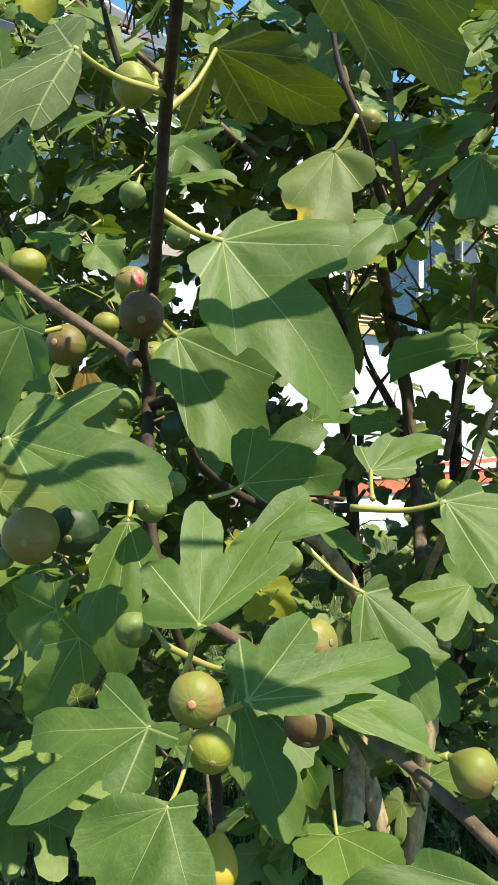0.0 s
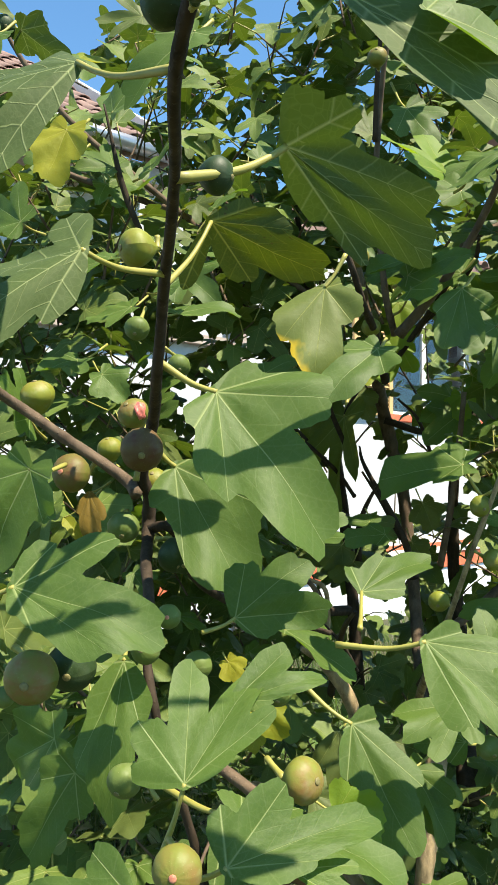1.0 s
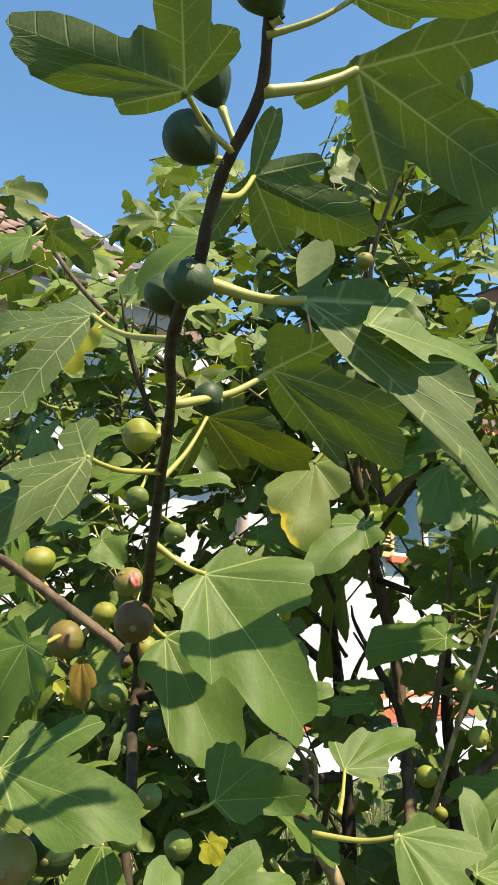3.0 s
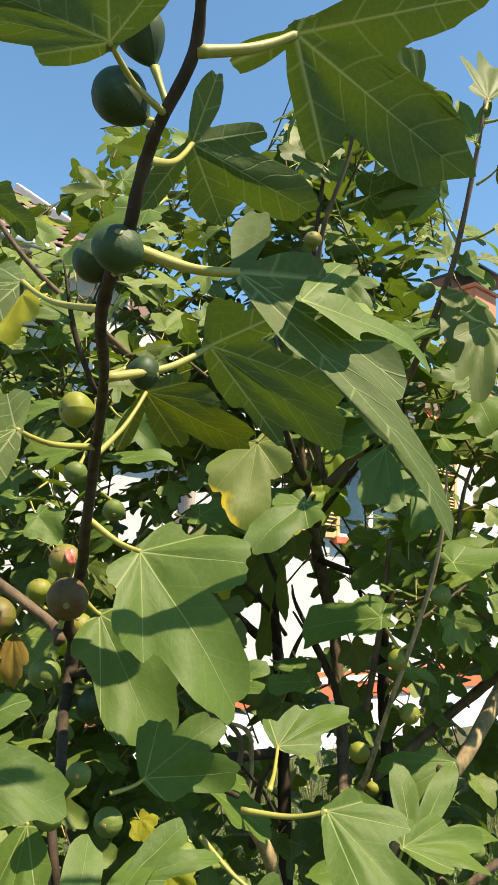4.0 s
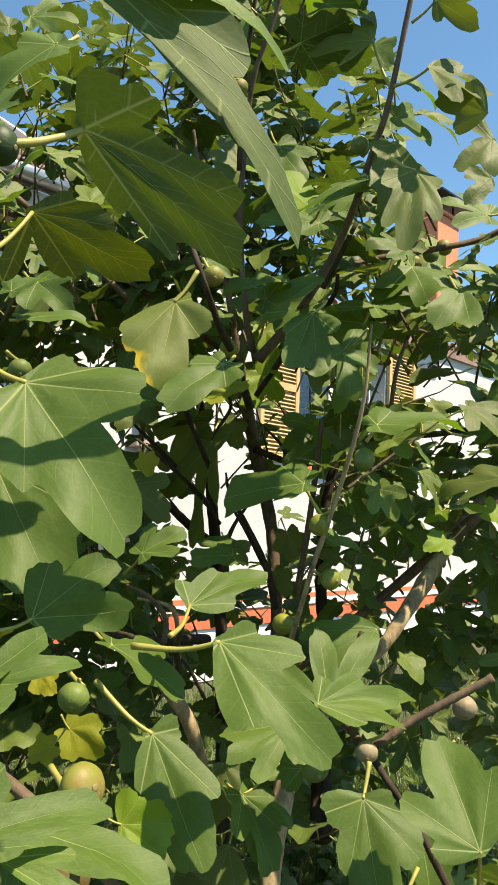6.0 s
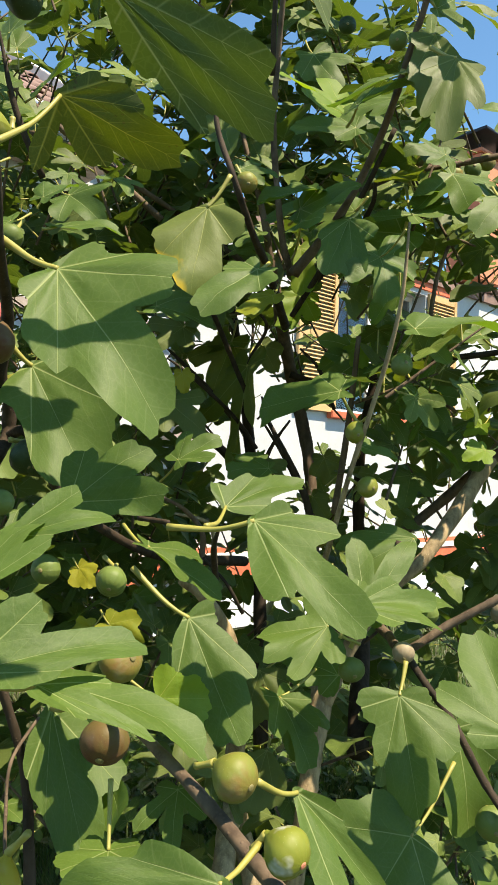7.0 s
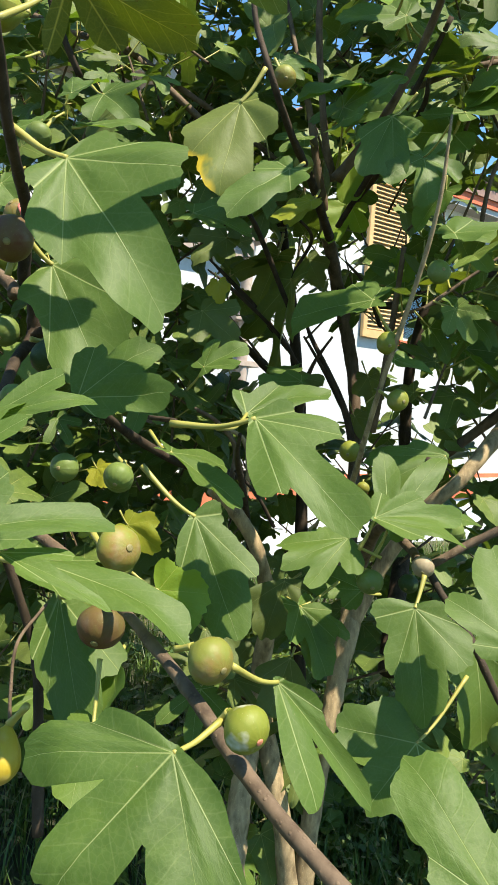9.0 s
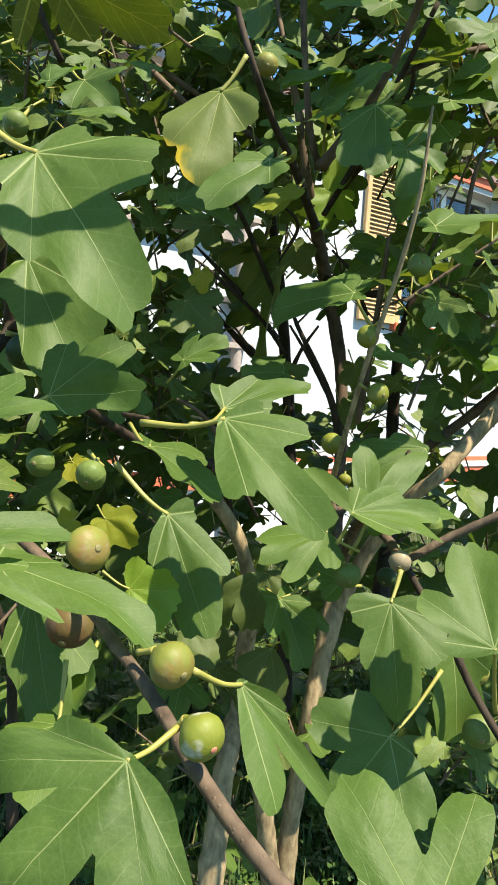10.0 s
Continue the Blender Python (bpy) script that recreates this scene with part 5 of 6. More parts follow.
fig(tree, (0.362, 1.323, 1.648), 0.0410, (0.3, -0.8, 0.1), FIG_GREEN, label="small green fig", stalk=(0.336, 1.319, 1.660))
fig(tree, (0.261, 1.527, 1.248), 0.0276, (0, -0.7, -0.6), FIG_LIME)
fig(tree, (0.096, 1.544, 1.898), 0.0415, (-0.1, -0.8, -0.3), FIG_LIME, label="small pale green fig", stalk=(0.081, 1.561, 1.934))
fig(tree, (0.535, 2.165, 2.381), 0.0651, (-0.1, -0.8, -0.3), FIG_PURPLE, label="reddish brown ripe fig", stalk=(0.569, 2.192, 2.347))
fig(tree, (0.434, 1.853, 2.212), 0.0435, (0, -0.8, -0.3), FIG_RIPE)
fig(tree, (0.554, 1.837, 2.213), 0.0462, (0.1, -0.8, -0.3), FIG_RIPE)
fig(tree, (0.516, 1.984, 2.226), 0.0463, (0, -0.6, -0.6), FIG_DARK)
fig(tree, (0.688, 2.056, 2.343), 0.0481, (0.2, -0.8, 0.1), FIG_RIPE)
fig(tree, (0.640, 2.015, 2.305), 0.0471, (0, -0.8, 0.1), FIG_GREEN)
fig(tree, (0.396, 1.824, 2.193), 0.0612, (-0.2, -0.8, -0.3), FIG_DARK)
fig(tree, (0.104, 1.378, 2.628), 0.0379, (-0.3, -0.6, 0.6), FIG_BROWN, label="dark purple-brown fig")
fig(tree, (0.079, 1.441, 2.558), 0.0390, (-0.3, -0.6, 0.5), FIG_LIME, label="bright green fig")
fig(tree, (0.101, 1.370, 2.393), 0.0392, (-0.1, -0.7, 0.4), FIG_RIPE)
fig(tree, (0.256, 1.480, 2.377), 0.0364, (0, -0.8, -0.3), FIG_DARK)
fig(tree, (0.351, 1.397, 2.294), 0.0367, (-0.2, -0.7, -0.3), FIG_GREEN)
fig(tree, (0.365, 1.237, 1.156), 0.0374, (-0.1, -0.8, -0.4), FIG_DRY, label="dull brown dry fig", stalk=(0.390, 1.237, 1.183))
fig(tree, (0.350, 1.319, 1.108), 0.0358, (-0.3, -0.7, -0.4), FIG_DARK)
fig(tree, (0.549, 1.321, 1.214), 0.0438, (0, -0.6, -0.7), FIG_DRY, label="ribbed brownish fig", stalk=(0.564, 1.319, 1.255))
fig(tree, (0.416, 1.319, 1.207), 0.0428, (-0.2, -0.8, -0.2), FIG_GREEN)
fig(tree, (0.282, 1.257, 1.119), 0.0454, (0.2, -0.8, -0.3), FIG_GREEN)
fig(tree, (0.514, 1.233, 0.891), 0.0569, (0, -0.9, -0.2), FIG_GREEN, label="green fig with a scarred eye")
fig(tree, (0.526, 1.391, 0.932), 0.0517, (0.2, -0.8, -0.2), FIG_LIME)
fig(tree, (0.131, 0.661, 1.167), 0.0439, (0.75, -0.6, -0.2), FIG_RIPE, label="yellow-green ripening fig with faint ribs", stalk=(0.092, 0.686, 1.165))
fig(tree, (0.179, 0.577, 1.146), 0.0381, (0.7, -0.6, -0.25), FIG_SCARRED, label="yellow-green fig with a pale scar", eye=EYE_PINK, stalk=(0.151, 0.593, 1.138))
fig(tree, (-0.053, 0.927, 1.297), 0.0408, (-0.2, -0.8, -0.3), FIG_GREEN, label="green fig", stalk=(-0.076, 0.975, 1.322))
fig(tree, (-0.187, 1.071, 1.289), 0.0443, (-0.1, -0.9, 0.0), FIG_GREEN, label="green fig with a brown eye")
fig(tree, (-0.014, 0.822, 1.226), 0.0543, (0.7, -0.5, 0.2), FIG_RIPE, label="large ripening fig flushed purple", stretch=1.0, stalk=(-0.061, 0.865, 1.233))
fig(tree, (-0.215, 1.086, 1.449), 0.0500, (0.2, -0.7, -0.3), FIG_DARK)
fig(tree, (-0.322, 1.120, 1.495), 0.0540, (0.1, -0.7, -0.5), FIG_GREEN, label="green fig in the shade of the fork")
fig(tree, (-0.121, 0.765, 0.992), 0.0540, (-0.1, -0.5, -0.85), FIG_YELLOW, label="yellow overripe fig hanging from its stalk", stretch=1.3, stalk=(-0.092, 0.771, 1.053))
fig(tree, (-0.022, 0.801, 1.142), 0.0551, (0, -0.7, -0.5), FIG_BROWN, label="dark shaded fig among leaves")
# sunlit leaves of the upper crown
leaf(tree, (0.171, 1.504, 1.998), (65.2, -12.2, -36.7), 0.130, "narrow", GREEN, 1.01, 0.12, 0.1, stem=(0.147, 1.602, 1.999))
leaf(tree, (0.220, 1.608, 2.052), (-48.4, 1.5, 162.7), 0.142, "narrow", GREEN, 1.01, 0.12, 0.1, stem=(0.170, 1.704, 2.025))
leaf(tree, (0.378, 1.486, 1.835), (-51.9, 44.8, 171.1), 0.089, "broad", GREEN, 0.99, 0.12, 0.1, stem=(0.377, 1.485, 1.863))
leaf(tree, (0.272, 1.608, 2.248), (-49.4, -35.4, -168.9), 0.180, "mid", LIME, 1.01, 0.12, 0.1, stem=(0.297, 1.711, 2.226))
leaf(tree, (0.280, 1.510, 2.175), (-58.0, -5.5, 175.4), 0.134, "narrow", GREEN, 1.00, 0.12, 0.1, stem=(0.322, 1.614, 2.179))
leaf(tree, (0.374, 1.567, 2.271), (-41.7, 16.3, 176.1), 0.123, "mid", GREEN, 1.00, 0.12, 0.1, stem=(0.411, 1.670, 2.283))
leaf(tree, (0.277, 1.609, 2.226), (50.8, -1.8, 19.8), 0.095, "mid", GREEN, 0.99, 0.12, 0.1, stem=(0.265, 1.708, 2.237))
leaf(tree, (0.481, 1.579, 2.150), (-51.6, -2.3, -157.9), 0.094, "mid", GREEN, 0.98, 0.12, 0.1, stem=(0.517, 1.683, 2.149))
leaf(tree, (0.049, 1.441, 2.056), (51.3, 2.4, 10.5), 0.077, "mid", GREEN, 1.00, 0.12, 0.1, stem=(0.037, 1.441, 2.022))
leaf(tree, (0.174, 1.805, 2.009), (21.7, 74.8, -59.5), 0.118, "narrow", LIME, 0.99, 0.12, 0.1, stem=(0.161, 1.853, 2.065))
leaf(tree, (0.196, 1.707, 2.018), (48.5, 36.2, -2.0), 0.092, "mid", GREEN, 1.00, 0.12, 0.1, stem=(0.181, 1.754, 2.070))
leaf(tree, (0.554, 1.544, 1.751), (-31.0, -6.8, -179.8), 0.135, "mid", GREEN, 1.00, 0.12, 0.1, stem=(0.634, 1.652, 1.740))
leaf(tree, (0.545, 1.448, 1.505), (-46.3, 18.4, -144.4), 0.054, "broad", LIME, 1.00, 0.12, 0.1, stem=(0.614, 1.554, 1.535))
leaf(tree, (0.569, 1.997, 1.746), (-40.0, 24.3, -166.2), 0.195, "mid", DEEP, 1.00, 0.12, 0.1, stem=(0.633, 2.102, 1.828))
leaf(tree, (0.522, 1.946, 1.604), (42.6, 50.9, -47.1), 0.154, "mid", DEEP, 0.97, 0.12, 0.1, stem=(0.505, 2.043, 1.690))
leaf(tree, (0.486, 1.625, 2.346), (71.0, 21.6, 26.4), 0.113, "mid", GREEN, 0.99, 0.12, 0.1, stem=(0.464, 1.722, 2.416))
leaf(tree, (0.191, 1.747, 2.473), (40.6, 53.6, -40.7), 0.134, "mid", GREEN, 0.96, 0.12, 0.1, stem=(0.160, 1.842, 2.589))
leaf(tree, (0.102, 1.690, 2.386), (-52.6, -59.0, 172.3), 0.102, "mid", DEEP, 1.00, 0.12, 0.1, stem=(0.106, 1.791, 2.403))
leaf(tree, (0.471, 1.701, 1.789), (-50.2, 14.0, 142.5), 0.111, "mid", GREEN, 0.98, 0.12, 0.1, stem=(0.524, 1.810, 1.789))
leaf(tree, (0.405, 1.932, 1.628), (40.4, -20.4, -14.4), 0.137, "deep", DEEP, 1.00, 0.12, 0.1, stem=(0.387, 2.027, 1.577))
leaf(tree, (0.488, 1.890, 1.573), (35.5, 34.0, -40.2), 0.138, "mid", GREEN, 0.97, 0.12, 0.1, stem=(0.466, 1.993, 1.637))
# dark leaves in front of the house
leaf(tree, (0.042, 1.950, 1.734), (-12.8, 75.8, -162.2), 0.285, "deep", DEEP, 0.99, 0.12, 0.1, stem=(0.051, 2.000, 1.792), label="dark drooping palmate leaf")
leaf(tree, (-0.107, 1.588, 1.598), (44.2, 30.5, -32.8), 0.121, "mid", DEEP, 0.96, 0.12, 0.1, stem=(-0.152, 1.633, 1.613))
leaf(tree, (0.077, 2.002, 1.799), (59.0, 57.0, -25.4), 0.080, "broad", DEEP, 1.00, 0.12, 0.1, stem=(0.057, 1.999, 1.838))
leaf(tree, (-0.032, 1.296, 1.463), (34.0, -37.8, 13.6), 0.085, "mid", GREEN, 0.99, 0.12, 0.1, stem=(-0.072, 1.343, 1.421))
leaf(tree, (0.123, 1.511, 1.456), (-39.1, 4.5, -166.1), 0.089, "narrow", GREEN, 1.00, 0.12, 0.1, stem=(0.148, 1.564, 1.435))
leaf(tree, (0.103, 1.710, 1.472), (20.2, 33.2, -41.4), 0.071, "broad", DEEP, 1.00, 0.12, 0.1, stem=(0.089, 1.708, 1.500))
leaf(tree, (0.034, 2.007, 1.381), (-61.6, 44.7, -158.0), 0.079, "broad", DEEP, 1.00, 0.12, 0.1, stem=(0.059, 2.008, 1.425))
leaf(tree, (0.066, 2.010, 1.336), (-68.6, 35.0, -168.8), 0.078, "broad", DEEP, 1.00, 0.12, 0.1, stem=(0.084, 2.011, 1.380))
leaf(tree, (0.257, 2.024, 1.498), (43.9, 62.6, -43.0), 0.080, "broad", DEEP, 1.00, 0.12, 0.1, stem=(0.237, 2.022, 1.540))
leaf(tree, (0.229, 2.024, 1.389), (57.9, 49.9, -26.8), 0.069, "broad", DEEP, 1.00, 0.12, 0.1, stem=(0.211, 2.022, 1.432))
leaf(tree, (-0.138, 1.580, 1.805), (37.5, 4.3, 6.1), 0.127, "mid", GREEN, 1.00, 0.12, 0.1, stem=(-0.210, 1.674, 1.812))
leaf(tree, (0.315, 1.873, 1.777), (-56.4, 27.9, -134.6), 0.111, "mid", GREEN, 0.94, 0.12, 0.1, stem=(0.349, 1.875, 1.818))
leaf(tree, (0.365, 1.876, 1.833), (44.4, 33.6, -36.2), 0.104, "mid", GREEN, 0.98, 0.12, 0.1, stem=(0.346, 1.874, 1.875))
leaf(tree, (0.329, 1.824, 1.776), (-5.3, 64.0, -97.7), 0.072, "broad", LIME, 1.00, 0.12, 0.1, stem=(0.333, 1.824, 1.820))
leaf(tree, (-0.077, 1.589, 1.661), (32.8, 72.4, -55.2), 0.045, "broad", YELLOW, 1.00, 0.12, 0.1, stem=(-0.084, 1.588, 1.682), label="small yellow leaf")
leaf(tree, (-0.027, 1.890, 1.900), (-50.3, 38.6, -169.6), 0.120, "mid", DEEP, 1.00, 0.12, 0.1, stem=(0.014, 1.893, 1.945))
leaf(tree, (-0.125, 1.882, 1.822), (-47.1, 34.6, -129.6), 0.113, "mid", DEEP, 0.97, 0.12, 0.1, stem=(-0.084, 1.885, 1.868))
leaf(tree, (-0.178, 2.000, 1.666), (-42.4, 41.2, -117.5), 0.139, "deep", DEEP, 0.95, 0.12, 0.1, stem=(-0.137, 2.010, 1.715))
leaf(tree, (-0.015, 2.087, 1.825), (-40.5, 65.7, -152.0), 0.160, "mid", DEEP, 0.99, 0.12, 0.1, stem=(-0.004, 2.094, 1.888))
leaf(tree, (-0.081, 0.945, 1.232), (-72.1, 25.1, -177.3), 0.035, "broad", YELLOW, 1.00, 0.12, 0.1, stem=(-0.066, 0.946, 1.253))
leaf(tree, (-0.107, 1.144, 1.198), (71.0, 31.7, -6.4), 0.063, "broad", YELLOW, 1.00, 0.12, 0.1, stem=(-0.121, 1.142, 1.220), label="yellow leaf behind a ripe fig")
leaf(tree, (-0.143, 1.089, 1.290), (52.0, 36.8, -36.9), 0.039, "broad", YELLOW, 1.00, 0.12, 0.1, stem=(-0.152, 1.087, 1.306))
leaf(tree, (-0.088, 0.947, 1.102), (42.7, 38.9, -103.7), 0.113, "mid", GREEN, 0.98, 0.12, 0.1, stem=(-0.089, 0.997, 1.114))
leaf(tree, (-0.037, 0.902, 1.061), (35.8, 35.5, -109.0), 0.117, "mid", GREEN, 0.99, 0.12, 0.1, stem=(-0.040, 0.952, 1.072))
# leaves of the far upper crown beside the near shoot
leaf(tree, (-0.481, 1.531, 2.395), (31.7, -57.1, 25.7), 0.139, "mid", GREEN, 1.02, 0.12, 0.1, stem=(-0.502, 1.579, 2.384))
leaf(tree, (-0.553, 1.420, 2.239), (-68.8, -49.3, 174.0), 0.103, "mid", GREEN, 0.94, 0.12, 0.1, stem=(-0.513, 1.476, 2.298))
leaf(tree, (-0.368, 1.441, 2.222), (1.8, -59.8, 41.1), 0.102, "mid", GREEN, 0.96, 0.12, 0.1, stem=(-0.418, 1.485, 2.215))
leaf(tree, (-0.460, 1.481, 2.248), (-48.3, -28.0, 175.8), 0.112, "mid", GREEN, 0.97, 0.12, 0.1, stem=(-0.462, 1.531, 2.224))
leaf(tree, (-0.492, 1.528, 2.230), (31.2, 39.1, -31.6), 0.094, "mid", GREEN, 0.96, 0.12, 0.1, stem=(-0.520, 1.576, 2.283))
leaf(tree, (-0.385, 1.234, 1.974), (-34.1, 12.3, 179.5), 0.093, "mid", GREEN, 0.99, 0.12, 0.1, stem=(-0.364, 1.287, 2.006))
leaf(tree, (-0.301, 1.445, 1.999), (44.5, 28.4, -38.9), 0.117, "mid", GREEN, 0.99, 0.12, 0.1, stem=(-0.347, 1.491, 2.037))
leaf(tree, (-0.377, 1.335, 1.905), (-38.7, 17.6, -175.1), 0.093, "mid", GREEN, 1.00, 0.12, 0.1, stem=(-0.357, 1.388, 1.940))
leaf(tree, (-0.527, 1.214, 1.680), (-76.9, -36.2, -96.4), 0.114, "mid", GREEN, 1.02, 0.12, 0.1, stem=(-0.516, 1.265, 1.644))
leaf(tree, (-0.514, 1.114, 1.561), (29.9, 18.1, -33.6), 0.109, "mid", GREEN, 0.95, 0.12, 0.1, stem=(-0.564, 1.159, 1.589))
leaf(tree, (0.184, 1.901, 1.916), (-42.4, 50.9, -130.8), 0.125, "mid", LIME, 0.97, 0.12, 0.1, stem=(0.199, 1.903, 1.959))
leaf(tree, (0.326, 1.814, 1.732), (-57.1, 31.2, -144.9), 0.124, "mid", GREEN, 0.97, 0.12, 0.1, stem=(0.353, 1.818, 1.787))
# thin dark twigs
branch(tree, [(-0.156, 1.831, 1.732, 0.0021), (-0.098, 1.838, 1.692, 0.0042), (0.010, 1.950, 1.598, 0.0052), (0.070, 2.007, 1.517, 0.0054)], BARK_DARK, "twig")
branch(tree, [(0.088, 1.907, 1.585, 0.0029), (0.133, 1.963, 1.517, 0.0045), (0.201, 2.072, 1.397, 0.0063)], BARK_DARK, "twig")
branch(tree, [(0.160, 1.913, 1.588, 0.0029), (0.111, 1.961, 1.516, 0.0052), (0.082, 2.010, 1.426, 0.0092), (0.083, 2.062, 1.332, 0.0094)], BARK_DARK, "twig")
branch(tree, [(0.181, 1.911, 1.778, 0.0029), (0.234, 1.917, 1.722, 0.0044), (0.279, 2.023, 1.634, 0.0054)], BARK_DARK, "twig")
branch(tree, [(-0.083, 1.684, 1.883, 0.0026), (-0.035, 1.740, 1.833, 0.0060), (-0.002, 1.845, 1.760, 0.0064), (0.054, 1.953, 1.633, 0.0067)], BARK_DARK, "twig")
branch(tree, [(0.050, 1.847, 1.876, 0.0028), (0.092, 1.902, 1.832, 0.0044), (0.048, 1.950, 1.752, 0.0045), (0.019, 2.000, 1.637, 0.0054)], BARK_DARK, "twig")
branch(tree, [(-0.089, 1.493, 1.388, 0.0029), (-0.050, 1.548, 1.360, 0.0047), (-0.019, 1.602, 1.306, 0.0061), (-0.028, 1.623, 1.230, 0.0074)], BARK_BROWN, "twig")
branch(tree, [(-0.082, 1.595, 1.352, 0.0024), (-0.010, 1.622, 1.330, 0.0050), (0.003, 1.665, 1.252, 0.0057), (-0.005, 1.686, 1.173, 0.0058)], BARK_GREY, "twig")
branch(tree, [(-0.017, 1.603, 1.257, 0.0031), (0.033, 1.629, 1.201, 0.0037), (0.070, 1.664, 1.130, 0.0044)], BARK_DARK, "twig")
branch(tree, [(0.337, 1.617, 2.106, 0.0031), (0.332, 1.668, 2.064, 0.0057), (0.278, 1.765, 1.994, 0.0067), (0.175, 1.958, 1.922, 0.0097)], BARK_DARK, "twig")
branch(tree, [(0.563, 1.640, 1.969, 0.0024), (0.510, 1.615, 1.972, 0.0036), (0.482, 1.614, 1.910, 0.0042), (0.471, 1.635, 1.843, 0.0049), (0.472, 1.687, 1.742, 0.0051)], BARK_BROWN, "twig")
# leaves against the sky beside the roof
leaf(tree, (-0.654, 1.216, 2.459), (68.6, -18.6, 50.5), 0.092, "mid", DEEP, 0.99, 0.12, 0.1, stem=(-0.700, 1.263, 2.444))
leaf(tree, (-0.661, 1.209, 2.504), (61.3, 15.1, -11.7), 0.099, "narrow", DEEP, 1.00, 0.12, 0.1, stem=(-0.736, 1.249, 2.513))
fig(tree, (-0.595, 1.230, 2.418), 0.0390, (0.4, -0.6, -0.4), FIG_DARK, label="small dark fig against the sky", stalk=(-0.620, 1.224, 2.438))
leaf(tree, (-0.565, 1.235, 2.411), (-33.6, 24.2, 34.2), 0.113, "narrow", UNDER, 1.01, 0.12, 0.1, stem=(-0.606, 1.274, 2.459))
leaf(tree, (-0.506, 1.345, 2.410), (39.7, -9.3, 11.0), 0.101, "narrow", YELLOW, 1.00, 0.12, 0.1, stem=(-0.557, 1.388, 2.414))
leaf(tree, (-0.566, 1.141, 2.349), (-47.2, 39.3, -147.8), 0.105, "mid", GREEN, 0.99, 0.12, 0.1, stem=(-0.554, 1.187, 2.397))
leaf(tree, (-0.244, 1.277, 2.411), (-50.0, 38.0, -161.3), 0.175, "narrow", GREEN, 1.02, 0.12, 0.1, stem=(-0.217, 1.325, 2.461))
leaf(tree, (-0.365, 1.351, 2.496), (-66.2, -0.3, -171.2), 0.095, "deep", DEEP, 1.01, 0.12, 0.1, stem=(-0.333, 1.404, 2.509))
leaf(tree, (-0.323, 1.353, 2.520), (68.4, -10.8, 5.8), 0.092, "deep", GREEN, 1.01, 0.12, 0.1, stem=(-0.358, 1.403, 2.496))
leaf(tree, (-0.136, 1.419, 2.223), (56.2, -18.2, 29.9), 0.090, "mid", GREEN, 0.97, 0.12, 0.1, stem=(-0.178, 1.462, 2.239))
leaf(tree, (-0.539, 1.189, 2.031), (-73.5, -33.3, 161.0), 0.103, "mid", GREEN, 0.95, 0.12, 0.1, stem=(-0.515, 1.244, 2.024))
leaf(tree, (-0.511, 1.296, 2.392), (41.8, 29.0, -2.6), 0.091, "narrow", GREEN, 1.00, 0.12, 0.1, stem=(-0.552, 1.334, 2.439))
branch(tree, [(-0.125, 0.901, 1.136, 0.0018), (-0.134, 0.879, 1.120, 0.0021), (-0.143, 0.846, 1.093, 0.0021), (-0.138, 0.825, 1.046, 0.0020), (-0.132, 0.815, 0.997, 0.0023)], BARK_BROWN, "twig", label="thin dry hanging twig")

# ---- the rest of the crown ----
SMALL = [blade(style, 1.0, 1.0, 0.15, 0.16, 0.05, 0.1 * (k % 3 - 1), 500 + k, 40, 3) for k, style in enumerate(("mid", "deep", "three", "mid", "broad", "deep", "narrow", "mid"))]
SMALL = [(np.array(v), f, np.array(u)) for v, f, u in SMALL]


class Heap:
    """Leaves gathered into one mesh."""

    def __init__(self):
        self.verts, self.faces, self.uvs, self.count, self.leaves = [], [], [], 0, 0

    def leaf(self, m, size, variant):
        v, f, u = SMALL[variant % len(SMALL)]
        r = np.array(m.to_3x3()) * size
        self.verts.append(v @ r.T + np.array(m.translation))
        self.faces += [tuple(i + self.count for i in face) for face in f]
        self.uvs.append(u)
        self.count += len(v)
        self.leaves += 1

    def mesh(self, name, material):
        return mesh_of(name, np.vstack(self.verts), self.faces, material, np.vstack(self.uvs))


def leaf_turn(way, up, roll):
    """A pose with x along way and z near up."""
    x = Vector(way).normalized()
    y = Vector(up).cross(x).normalized()
    z = x.cross(y)
    m = Matrix((x, y, z)).transposed().to_4x4()
    return m @ pose(0, 0, 0, roll, 0, 0)


HEAP, STALKS, SINGLE = Heap(), [], []

